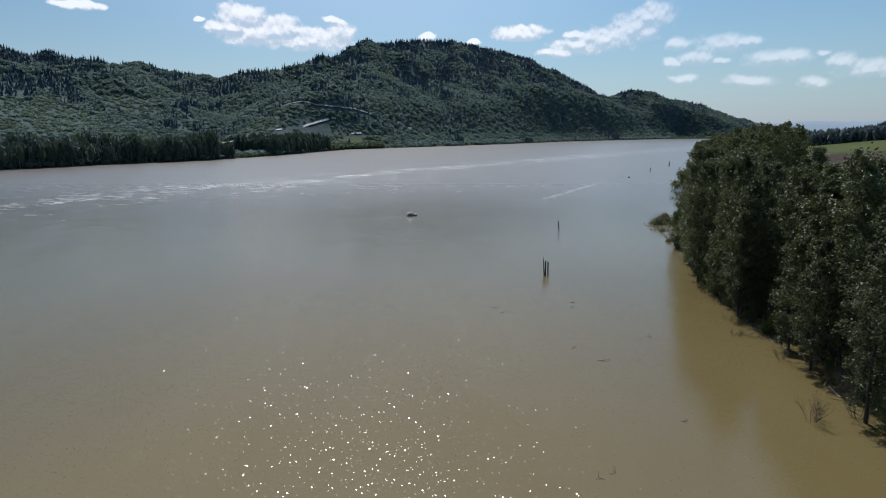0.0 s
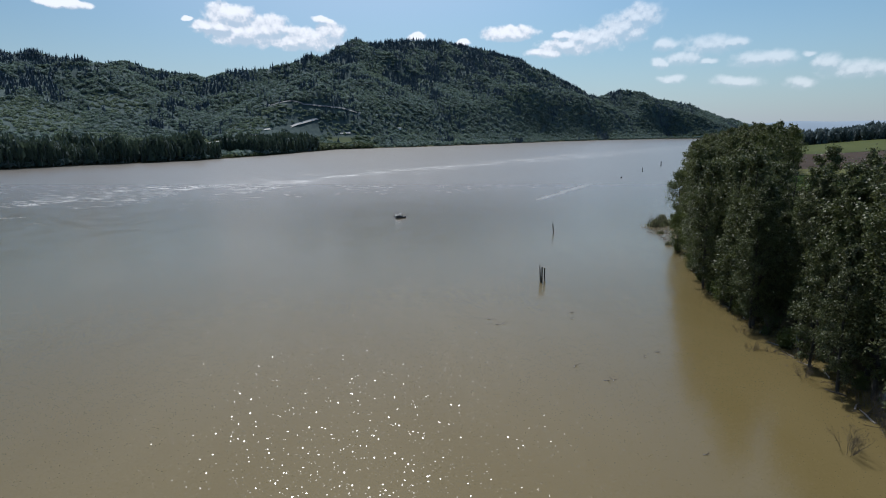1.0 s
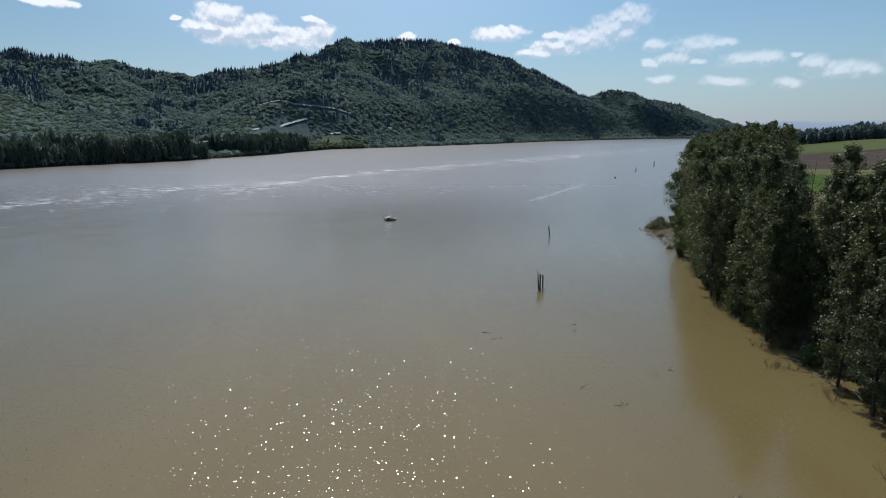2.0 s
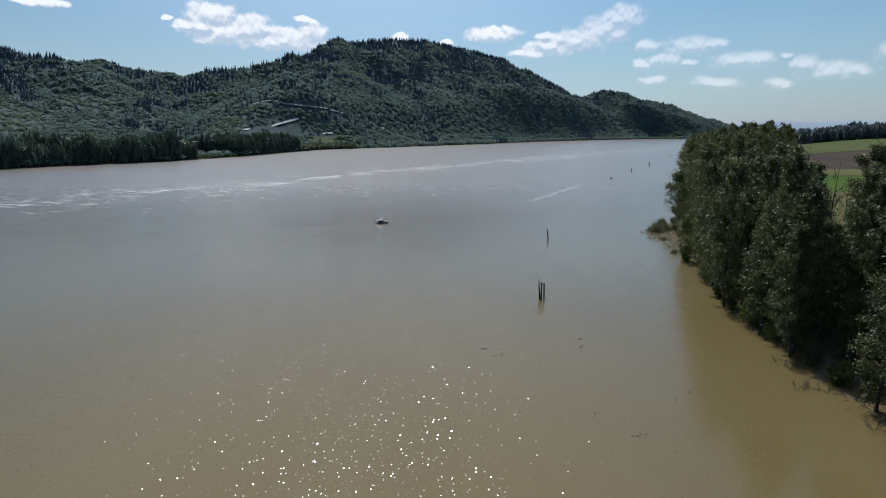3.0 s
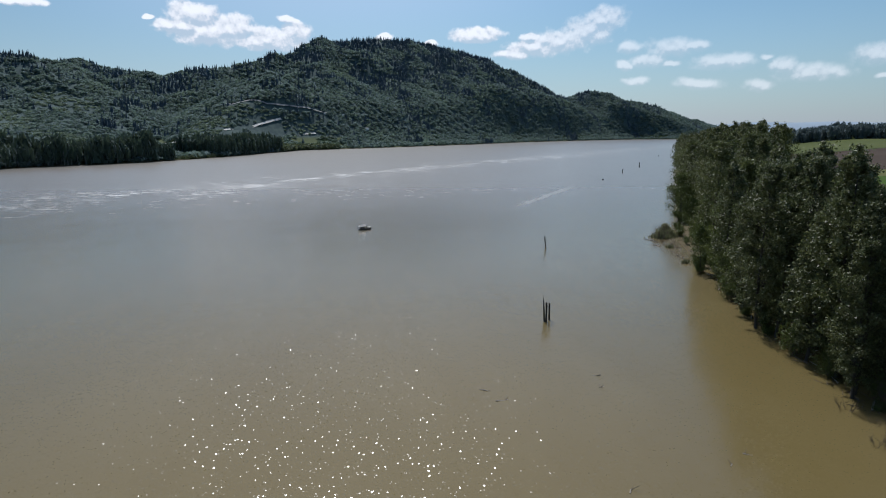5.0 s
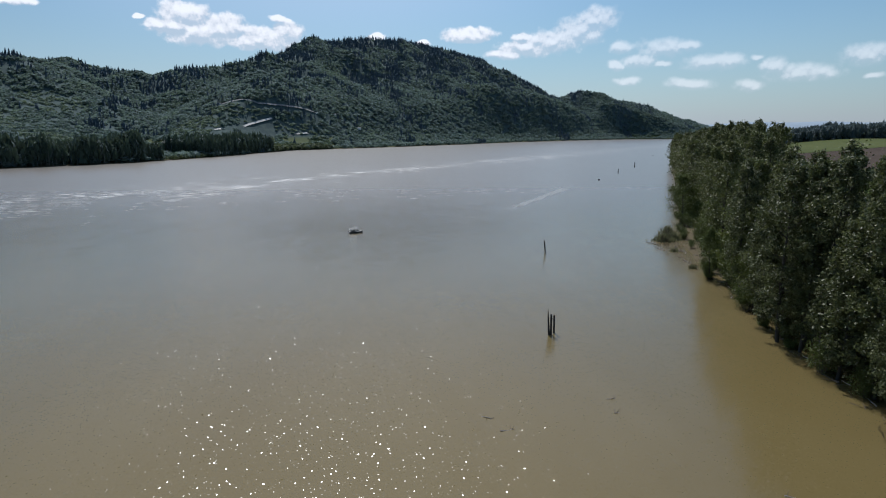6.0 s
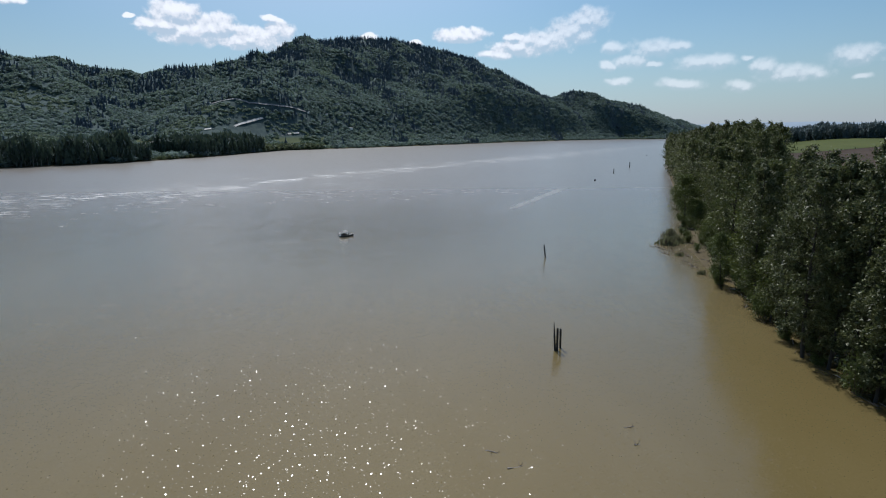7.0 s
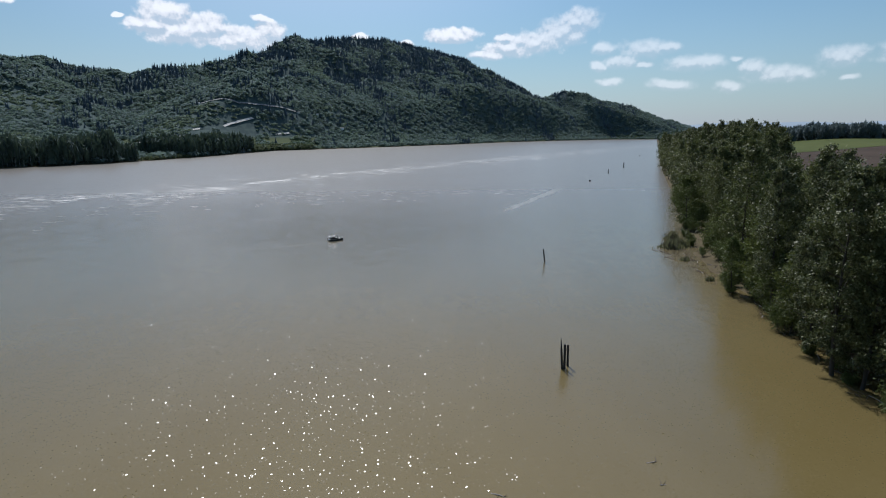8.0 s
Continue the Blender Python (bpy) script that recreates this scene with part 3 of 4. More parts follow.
def hillside_woods():
    r = np.random.RandomState(11)
    head, dist = np.radians(r.uniform(-39, 30, 118000)), 700 + 3850 * r.uniform(0, 1, 118000) ** 0.72
    x, y = dist * np.sin(head), dist * np.cos(head)
    z, l = land(x, y), inland_left(x, y)
    keep = l > 7
    x, y, z, dist = x[keep], y[keep], z[keep], dist[keep]
    # none on the roads, the quarry benches and just below them
    clear = np.zeros(len(x), bool)
    for line, reach in zip(ROADS, (80, 150, 7, 50)):
        for push in range(-4, reach, 8):
            clear |= line_distance(x * (1 + push / dist), y * (1 + push / dist), line) < 6.5
    clear &= r.uniform(0, 1, len(x)) < 0.93
    x, y, z, dist = x[~clear], y[~clear], z[~clear], dist[~clear]
    # keep those on slopes that face the river or stand on a crest
    e = 30.0
    fx, fy = x * (1 - e / dist), y * (1 - e / dist)
    slope = (z - land(fx, fy)) / e
    keep = slope > -0.25
    x, y, z, dist = x[keep], y[keep], z[keep], dist[keep]
    clump = waves(x, y, 260, 21) + 0.5 * waves(x, y, 90, 22)
    # more conifers higher up; their hazed blue deepens the painted distance
    spire = (clump + r.normal(0, 0.32, len(x)) > 0.98 - z / 330)
    tall = np.where(spire, r.uniform(13, 27, len(x)), r.uniform(8, 13, len(x))) * (0.8 + 0.2 * smooth(900, 2500, dist))
    wide = np.where(spire, tall * r.uniform(0.34, 0.5, len(x)), tall * r.uniform(1.35, 1.9, len(x)))
    # young growth in the old clearings
    young = np.zeros(len(x), bool)
    for cx, cy, rx, ry in CLEARINGS:
        young |= ((x - cx) / rx) ** 2 + ((y - cy) / ry) ** 2 + 0.3 * waves(x, y, 50, 9) < 1
    spire &= ~young
    tall = np.where(young, r.uniform(4, 7, len(x)), tall)
    wide = np.where(young, r.uniform(8, 14, len(x)), wide)
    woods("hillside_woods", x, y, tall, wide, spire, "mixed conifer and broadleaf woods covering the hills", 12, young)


def riverside_woods():
    r = np.random.RandomState(15)
    y = r.uniform(350, 1300, 3300)
    inland = r.uniform(6, 60, len(y))
    x = np.interp(y, LEFT_Y, LEFT_X) - inland / 0.84
    keep = np.abs(y - 975) > 48
    x, y, inland = x[keep], y[keep], inland[keep]
    tall = r.uniform(23, 37, len(x)) * (0.88 + 0.22 * waves(x, y, 60, 8))
    woods("riverside_woods", x, y, tall, tall * r.uniform(0.25, 0.42, len(x)), r.uniform(0, 1, len(x)) < 0.06, "dark tall cottonwoods along the far bank", 16, mats=[M_DARKLEAF, M_DARKLEAF], blobs=TALL_BLOBS)
    # pale stems of the front rows
    front = np.where(inland < 22)[0]
    V, F = [], []
    for i in front[::2]:
        z, h, q = land1(x[i], y[i]), tall[i] * r.uniform(0.55, 0.85), r.uniform(0.22, 0.42)
        lean = r.uniform(-1, 1, 2)
        b = len(V)
        V += [(x[i] + q * math.cos(a), y[i] - 3 + q * math.sin(a), z - 0.4) for a in (0.5, 2.6, 4.7)] + [(x[i] + lean[0], y[i] - 3 + lean[1], z + h)]
        F += [(b, b + 1, b + 3), (b + 1, b + 2, b + 3), (b + 2, b, b + 3)]
    ob = mesh_object("riverside_stems", V, F, M_PALEBARK)
    tagged(ob, "pale slender stems of the trees along the far bank", "tree stems", kind="stuff")
    # low willows and rough grass where the grove stands open
    y = r.uniform(905, 1500, 900)
    low = (np.abs(y - 975) < 60) | (y > 1290)
    y = y[low]
    x = np.interp(y, LEFT_Y, LEFT_X) - r.uniform(3, 34, len(y)) / 0.84
    tall = r.uniform(2.5, 7, len(x)) + np.where(y > 1290, 6, 0)
    woods("riverside_scrub", x, y, tall, tall * r.uniform(1.0, 1.8, len(x)), np.zeros(len(x), bool), "low willow scrub on the grassy far bank", 23, mats=[M_DARKLEAF, M_SCRUB])


def plain_woods():
    r = np.random.RandomState(17)
    head, dist = np.radians(r.uniform(24, 62, 4200)), r.uniform(1700, 1850, 4200)
    x, y = dist * np.sin(head), dist * np.cos(head)
    tall = r.uniform(24, 38, len(x)) * (0.95 + 0.18 * waves(x, y, 90, 4))
    keep = inland_right(x, y) > 20
    x, y, tall = x[keep], y[keep], tall[keep]
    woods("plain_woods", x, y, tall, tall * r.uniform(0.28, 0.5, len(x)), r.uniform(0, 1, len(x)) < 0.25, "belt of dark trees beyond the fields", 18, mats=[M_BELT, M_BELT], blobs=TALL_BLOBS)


def far_bank_woods():
    """Woods of the near side, where the river runs out of sight."""
    r = np.random.RandomState(19)
    y = 960 + 2480 * r.uniform(0, 1, 1500) ** 1.3
    x = np.interp(y, RIGHT_Y, RIGHT_X) + r.uniform(12, 120, len(y))
    tall = r.uniform(22, 40, len(x))
    woods("far_bank_woods", x, y, tall, tall * r.uniform(0.3, 0.5, len(x)), r.uniform(0, 1, len(x)) < 0.1, "dark riverside trees where the river bends away", 20, mats=[M_DARKLEAF, M_DARKLEAF], blobs=TALL_BLOBS)


hillside_woods()
far_bank_woods()
riverside_woods()
plain_woods()


# ---- trees of the near bank ----
def make_tree(seed, tall, wide, limbs, leaves, leaf, name="cottonwood_tree", foliage=None, tone="loose crown of shiny dark green leaves", spread=1.0, low=0.09):
    """A cottonwood: tapered trunk with ascending limbs, and a crown of leaf sprays with gaps."""
    r = np.random.RandomState(seed)
    root = new(name)
    bm = bmesh.new()
    lean = r.uniform(-0.03, 0.03, 2)
    stem = [(lean[0] * tall * t + 0.35 * math.sin(5 * t + seed), lean[1] * tall * t + 0.35 * math.cos(4 * t + seed * 2), tall * 0.97 * t - (0.6 if t == 0 else 0)) for t in np.linspace(0, 1, 9)]
    girth = tall * 0.011
    tube(bm, stem, [girth * (1 - 0.93 * t) + 0.02 for t in np.linspace(0, 1, 9)], 7)
    sprays = []
    for i in range(limbs):
        t = low + (0.98 - low) * ((i + r.uniform(0, 1)) / limbs) ** 0.9
        k = t * 8
        a, b = stem[min(int(k), 7)], stem[min(int(k) + 1, 8)]
        p = np.array(a) + (np.array(b) - np.array(a)) * (k - int(k))
        reach = wide * (0.42 + 0.75 * math.sin(math.pi * min(1, t * 0.92 + 0.10)) ** 0.8) * r.uniform(0.55, 1.15) * 0.62
        if t < 0.25:
            reach *= 0.75
        reach *= 1 - 0.5 * max(0.0, t - 0.7) / 0.3
        az = i * 2.4 + r.uniform(-0.5, 0.5)
        rise = reach * r.uniform(0.35, 1.0) * (0.5 + t)
        tip = p + np.array([math.cos(az) * reach, math.sin(az) * reach, rise])
        if tip[2] > tall:
            tip[2] = tall * r.uniform(0.86, 1.0)
        mid = p + (tip - p) * 0.5 + np.array([0, 0, -0.08 * reach])
        if i % 2 == 0:
            tube(bm, [p, mid, tip], [girth * 0.34 * (1 - t) + 0.05, girth * 0.18 * (1 - t) + 0.035, 0.02], 4)
        for s in (0.55, 0.8, 1.0):
            q = p + (tip - p) * s + r.normal(0, 0.35, 3)
            sprays.append((q, spread * (0.30 + 0.085 * reach * r.uniform(0.6, 1.5))))
    sprays.append((np.array(stem[-1]), 0.8))
    part("trunk", bm, M_BARK, root, "grey furrowed trunk with ascending limbs")
    n = leaves // len(sprays)
    c = np.concatenate([q + r.normal(0, 1, (n, 3)) * np.array([s, s, s * 1.05]) for q, s in sprays])
    c[:, 2] = np.where(c[:, 2] < 2.0, 4.0 - c[:, 2], c[:, 2])
    m = len(c)
    along = r.normal(0, 1, (m, 3))
    along /= np.linalg.norm(along, axis=1)[:, None]
    side = np.cross(along, r.normal(0, 1, (m, 3)))
    side /= np.linalg.norm(side, axis=1)[:, None]
    size = leaf * r.uniform(0.6, 1.35, (m, 1))
    blade = np.stack([c - along * size * 0.5, c + side * size * 0.42 + along * size * 0.2, c + along * size * 0.5 - side * size * 0.3], 1).reshape(-1, 3)
    mesh_object("crown", blade, np.arange(3 * m).reshape(-1, 3), foliage or M_LEAF, root, tone)
    return root


NEAR = [make_tree(31 + i, t, w, 60, 13500, 0.47, spread=0.8, low=0.11) for i, (t, w) in enumerate(((38, 7.8), (35, 6.5), (31, 7.5), (39, 7.0), (27, 6.5)))]
MID = [make_tree(41 + i, t, w, 56, 8200, 0.6, foliage=M_OLIVE, tone="loose crown of olive green leaves") for i, (t, w) in enumerate(((37, 8.0), (33, 7.0), (38, 7.6), (29, 7.5)))]
FAR = [make_tree(51 + i, t, w, 46, 3700, 0.98, foliage=M_OLIVE, tone="loose crown of olive green leaves") for i, (t, w) in enumerate(((38, 11), (41, 10), (35, 11), (43, 12)))]
YOUNG = [make_tree(61 + i, t, w, 40, 7000, 0.5, "willow_tree", M_BUSH, "bushy crown of light green leaves") for i, (t, w) in enumerate(((19, 7.0), (15, 6.0), (22, 6.5)))]
for root in YOUNG:
    tagged(root, "light green bushy willow tree at the water's edge", "tree", "young trees at the water's edge")
for root, group in [(o, "trees on the near bank") for o in NEAR + MID] + [(o, "trees of the riverside wood") for o in FAR]:
    tagged(root, "tall dark green cottonwood tree on the flooded bank", "tree", group)

used = {}


def plant(kinds, x, y, scale, r):
    k = r.randint(0, len(kinds))
    root = kinds[k]
    size = Vector((scale, scale, scale * r.uniform(0.94, 1.06)))
    place, turn = (x, y, land1(x, y) - 0.1), Euler((0, 0, r.uniform(0, 6.28)))
    if root.name not in used:
        used[root.name] = True
        root.matrix_basis = Matrix.LocRotScale(place, turn, size)
    else:
        copy_thing(root, Matrix.LocRotScale(place, turn, Vector([a / b for a, b in zip(size, root.scale)])))


def shore(y):
    return float(np.interp(y, WOOD_Y, WOOD_X))


def plant_bank():
    r = np.random.RandomState(77)
    # near belt, ragged rows; a gap stands open round y = 140
    for row in range(4):
        y = 50.0 + 3 * row
        while y < 330:
            inland = 1.5 + 8.0 * row + r.uniform(-2.5, 3.0) + 14.5 * float(smooth(205, 232, y) * smooth(300, 265, y))
            x, near = shore(y) + inland / 0.92, y < 185
            # a shaded hollow of open flood water
            if 109.5 < y < 121 and x < 73:
                x += 8.0
            if abs(y - 127.5 - 1.4 * (x - 71.5)) < 9.5 and x < 150:
                plant(NEAR, x, y, r.uniform(0.56, 0.68), r)
            elif r.uniform() > 0.05:
                if y > 165 and r.uniform() < (0.85, 0.35, 0, 0)[row]:
                    plant(YOUNG, x, y, r.uniform(0.6, 1.1), r)
                else:
                    plant(NEAR if near else MID, x, y + r.uniform(-2.0, 2.0), (r.uniform(0.72, 1.05) if row in (0, 3) else r.uniform(0.9, 1.03)) * 0.92, r)
            y += r.uniform(6.5, 14.5) * (1 + row * 0.12) * (0.8 if row == 0 else 1.0)
    # the tallest, close to the water
    for x, y, tall in ((68.5, 133, 1.0), (71, 138, 0.96), (66.5, 127, 0.86), (66, 92, 1.0), (70, 99, 1.02), (69.5, 107, 0.96), (64, 84, 0.9), (78, 114, 1.0), (77, 107, 1.0), (74, 122, 1.0), (72, 149, 0.98), (70, 157, 0.92), (78, 153, 0.98), (76, 165, 0.93), (77, 159, 0.93), (82, 163, 0.94), (83, 151, 0.90), (87, 157, 0.86), (79, 144, 0.83), (82, 172, 0.92), (85, 180, 0.92), (80, 186, 0.9)):
        plant([NEAR[0], NEAR[3]], x, y, tall * 0.93, r)
    # the riverside wood farther up
    y = 330.0
    while y < 980:
        wide = 34 + 60 * float(smooth(380, 480, y))
        for k in range(int(wide / 13)):
            grown = 0.84 + 0.22 * float(smooth(370, 520, y) * smooth(0.5, 4.5, k))
            plant(FAR, shore(y) + 6.0 + k * 12.8 + r.uniform(-4, 4), y + r.uniform(-6, 6), r.uniform(0.88, 1.06) * grown, r)
        y += 14 + (y - 330) * 0.02


plant_bank()


def make_bush(seed, tall, leaves, leaf, foliage=None):
    """A willow bush: a fan of stems and a loose leafy head."""
    r = np.random.RandomState(seed)
    root = new("willow_bush")
    bm = bmesh.new()
    c = []
    for i in range(9):
        az, out = r.uniform(0, 6.28), tall * r.uniform(0.15, 0.5)
        tip = np.array([math.cos(az) * out, math.sin(az) * out, tall * r.uniform(0.55, 1.0)])
        tube(bm, [(0.1 * math.cos(az), 0.1 * math.sin(az), -0.5), tuple(tip * np.array([0.4, 0.4, 0.5])), tuple(tip)], [0.06, 0.04, 0.012], 4)
        for q in (0.45, 0.7, 0.95):
            c.append(tip * q + r.normal(0, 1, (leaves // 27, 3)) * tall * 0.11)
    part("stem_fan", bm, M_TWIG, root)
    c = np.concatenate(c)
    c[:, 2] = np.abs(c[:, 2]) + 0.05
    m = len(c)
    along = r.normal(0, 1, (m, 3)) + np.array([0, 0, 0.4])
    along /= np.linalg.norm(along, axis=1)[:, None]
    side = np.cross(along, r.normal(0, 1, (m, 3)))
    side /= np.linalg.norm(side, axis=1)[:, None]
    size = leaf * r.uniform(0.6, 1.3, (m, 1))
    blade = np.stack([c - along * size * 0.6, c + side * size * 0.34, c + along * size * 0.6 - side * size * 0.2], 1).reshape(-1, 3)
    mesh_object("foliage", blade, np.arange(3 * m).reshape(-1, 3), foliage or M_BUSH, root)
    return tagged(root, "light green willow bush at the flooded water's edge", "bush", "bushes along the bank")


BUSHES = [make_bush(91 + i, t, 1900, 0.36) for i, t in enumerate((4.0, 5.5, 7.0, 3.0))]


UNDERGROWTH = [tagged(make_bush(96 + i, t, 1600, 0.5, M_LEAF), "dark green undergrowth thicket beneath the cottonwoods", "bush", "undergrowth of the wood") for i, t in enumerate((6.5, 8.5, 5.0))]


def plant_bushes():
    r = np.random.RandomState(78)
    for i in range(70):
        y = 55 + 200 * (i + r.uniform()) / 70
        plant(UNDERGROWTH, shore(y) + r.uniform(3.5 if y > 124 else 12, 30) + 9 * float(smooth(205, 232, y)), y, r.uniform(0.7, 1.3), r)
    y = 60.0
    while y < 420:
        inland = r.uniform(-0.5, 5.0) + 8 * float(smooth(205, 232, y) * smooth(300, 265, y))
        if y > 124 or r.uniform() < 0.35:
            plant(BUSHES, shore(y) + inland, y, r.uniform(0.7, 1.3) * (1.0 if y > 150 else 0.85), r)
        y += r.uniform(2.5, 7.5) * (1.0 if y > 150 else 1.1)


plant_bushes()


def bare_branches(bm, r, foot, way, length, rad, depth):
    """Leafless branching wood, added to bm."""
    tip = foot + way * length + Vector((r.uniform(-0.1, 0.1), r.uniform(-0.1, 0.1), 0)) * length
    mid = foot + way * length * 0.5 + Vector((r.uniform(-0.06, 0.06), r.uniform(-0.06, 0.06), 0)) * length
    tube(bm, [foot, mid, tip], [rad, rad * 0.75, rad * 0.4], 5 if depth > 1 else 3)
    if depth:
        for k in range(4):
            q = foot + (tip - foot) * r.uniform(0.35, 0.95)
            turn = Vector((r.normal(0, 0.6), r.normal(0, 0.6), r.uniform(0.1, 0.6)))
            bare_branches(bm, r, q, (way + turn).normalized(), length * r.uniform(0.4, 0.65), rad * 0.5, depth - 1)


def flooded_shrub(x, y, tall, stems, seed):
    r = np.random.RandomState(seed)
    root = new("flooded_shrub")
    root.location = (x, y, 0)
    for i in range(stems):
        bm = bmesh.new()
        az = r.uniform(0, 6.28)
        way = Vector((math.cos(az) * r.uniform(0.2, 1.0), math.sin(az) * r.uniform(0.2, 1.0), 1)).normalized()
        bare_branches(bm, r, Vector((math.cos(az) * 0.3, math.sin(az) * 0.3, -0.6)), way, tall * r.uniform(0.5, 0.8), 0.018 + tall * 0.004, 3)
        part("stem", bm, M_TWIG, root)
    tagged(root, "bare leafless shrub standing in the flood water", "shrub", "flooded shrubs")


for i, (x, y, tall, stems) in enumerate(((58.9, 78.0, 7.0, 9), (52.0, 77.2, 4.2, 10), (64.9, 107.1, 3.8, 8), (58.6, 112.5, 1.8, 9), (60.5, 112.2, 1.5, 8), (62.2, 111.6, 1.2, 7), (67.1, 120.7, 4.8, 6),
                                         (62.3, 88.5, 5.0, 6), (60.8, 84.0, 4.0, 6), (71.5, 146.0, 3.0, 5), (73.5, 160.0, 3.2, 5), (77.0, 176.0, 3.0, 5), (93.5, 256.0, 4.6, 8), (96.5, 262.0, 5.2, 9), (91.0, 247.0, 2.6, 8), (92.5, 242.0, 2.2, 8), (61.5, 122.0, 2.6, 7), (60.5, 100.0, 3.4, 7))):
    flooded_shrub(x, y, tall, stems, 300 + i)


def dead_tree(x, y, tall, seed):
    r = np.random.RandomState(seed)
    root = new("dead_tree")
    root.location = (x, y, land1(x, y) - 0.3)
    bm = bmesh.new()
    tube(bm, [(0, 0, 0), (0.2, 0.1, tall * 0.4), (-0.1, 0.2, tall * 0.75), (0.3, 0, tall)], [0.27, 0.19, 0.10, 0.02], 8)
    part("trunk", bm, M_BARK, root, "bare grey trunk")
    for k in range(13):
        bm = bmesh.new()
        z, az = tall * (0.4 + 0.55 * k / 13), k * 2.4
        bare_branches(bm, r, Vector((0.1, 0.1, z)), Vector((math.cos(az), math.sin(az), r.uniform(0.5, 1.2))).normalized(), (tall - z) * 0.25 + 1.0, 0.055, 2)
        part("limb", bm, M_BARK, root)
    tagged(root, "leafless dead tree among the cottonwoods", "tree")


dead_tree(81, 141, 33, 5)
dead_tree(110, 176, 27, 6)


def log(x, y, z, length, rad, head, tilt, seed):
    r = np.random.RandomState(seed)
    root = new("driftwood_log")
    root.matrix_basis = pose(x, y, z, 0, tilt, head)
    bm = bmesh.new()
    tube(bm, [(length * t, 0.12 * length * math.sin(3 * t + seed) * 0.3, 0.03 * length * math.sin(5 * t + seed)) for t in (-0.5, -0.25, 0, 0.25, 0.5)], [rad * 1.2, rad, rad * 0.9, rad * 0.75, rad * 0.4], 7)
    part("stem", bm, M_DRIFT if seed % 3 else M_TWIG, root)
    for k in range(2):
        bm = bmesh.new()
        p = length * r.uniform(-0.3, 0.4)
        tube(bm, [(p, 0, 0), (p + 0.3, r.uniform(-1, 1), r.uniform(0.1, 0.6))], [rad * 0.5, rad * 0.15], 5)
        part("snag", bm, M_TWIG, root)
    tagged(root, "driftwood log lying in the shallow water", "log", "driftwood logs")


def drift():
    r = np.random.RandomState(41)
    for i in range(26):
        y = 70 + 5.2 * i + r.uniform(-2, 2)
        log(shore(y) + r.uniform(-0.5, 2.5), y, 0.08, r.uniform(1.8, 5.5), r.uniform(0.07, 0.16), r.uniform(40, 130), r.uniform(-3, 3), 400 + i)
    for i in range(10):
        log(88 + r.uniform(-2, 9), 226 + i * 3.6, 0.15, r.uniform(2, 5), r.uniform(0.08, 0.16), r.uniform(30, 120), 0, 440 + i)
    # sticks afloat in midstream
    for i, (x, y, length, head) in enumerate(((12.0, 131.9, 1.7, -35), (14.05, 128.4, 1.9, 15), (24.3, 105.5, 0.9, 60), (28.1, 99.6, 0.9, 10), (29.2, 99.6, 0.7, 80), (30.0, 131.9, 0.8, 20), (30.7, 136.2, 1.3, 0),
                                                (41.2, 111.8, 1.1, -20), (38.0, 109.7, 0.6, 40), (34.0, 77.0, 0.7, 10), (18.3, 63.0, 0.7, 30), (20.3, 64.0, 0.7, 0))):
        log(x, y, 0.0, length, 0.085, head, 0, 460 + i * 3)


drift()


def reed_bed():
    """Clump of flooded reeds and low willow on the mud bar."""
    r = np.random.RandomState(61)
    for k, (x, y, wide, n) in enumerate(((95.5, 259.0, 4.0, 700), (100.0, 262.0, 3.6, 520), (104.0, 275.0, 3.0, 350), (84.0, 216.0, 1.5, 90), (90.0, 240.0, 2.0, 110))):
        root = new("reed_clump")
        root.location = (x, y, 0)
        a, d = r.uniform(0, 6.28, n), np.abs(r.normal(0, wide * 0.5, n))
        foot = np.stack([np.cos(a) * d, np.sin(a) * d * 0.8, np.full(n, -0.3)], 1)
        h = r.uniform(1.2, 3.4, n)[:, None] * np.maximum(1 - 0.5 * (d / wide) ** 2, 0.25)[:, None] * (1 if n > 200 else 0.45)
        tip = foot + np.concatenate([r.normal(0, 0.22, (n, 2)) * h, h + 0.3], 1)
        side = np.stack([np.cos(a * 7), np.sin(a * 7), np.zeros(n)], 1) * 0.10
        quad = np.stack([foot - side, foot + side, (foot + tip) / 2 + side * 1.3, tip, (foot + tip) / 2 - side * 1.3], 1).reshape(-1, 3)
        mesh_object("foliage", quad, np.arange(5 * n).reshape(-1, 5), M_REED, root)["kind"] = "stuff"
        tagged(root, "clump of flooded yellow-green reeds on a mud bar", "reeds", "reed clumps")


reed_bed()


def wrack():
    """Floating sticks, bark and leaves caught along the flooded bank."""
    r = np.random.RandomState(88)
    bm = bmesh.new()
    for i in range(620):
        bar = i % 3 == 0
        y = r.uniform(212, 275) if bar else r.uniform(62, 300)
        x = shore(y) + (r.uniform(-1.5, 12) if bar else r.normal(0.8, 1.3))
        z = max(land1(x, y), 0.0) + 0.03
        a, h = r.uniform(0, 3.14), r.uniform(0.15, 0.9)
        d = Vector((math.cos(a) * h, math.sin(a) * h, r.uniform(-0.02, 0.12)))
        p = Vector((x, y, z))
        tube(bm, [p - d, p, p + d], [0.03, 0.05, 0.02], 4)
    ob = part("driftwood_debris", bm, M_TWIG, None)
    tagged(ob, "scattered sticks and bark washed up along the bank", "debris", kind="stuff")


wrack()
for x, y, size in ((104, 262, 0.8), (108, 270, 0.9), (101, 250, 0.6), (98, 244, 0.5), (111, 279, 1.0), (106, 256, 0.9)):
    plant(BUSHES, x, y, size, np.random.RandomState(int(x * 7 + y)))


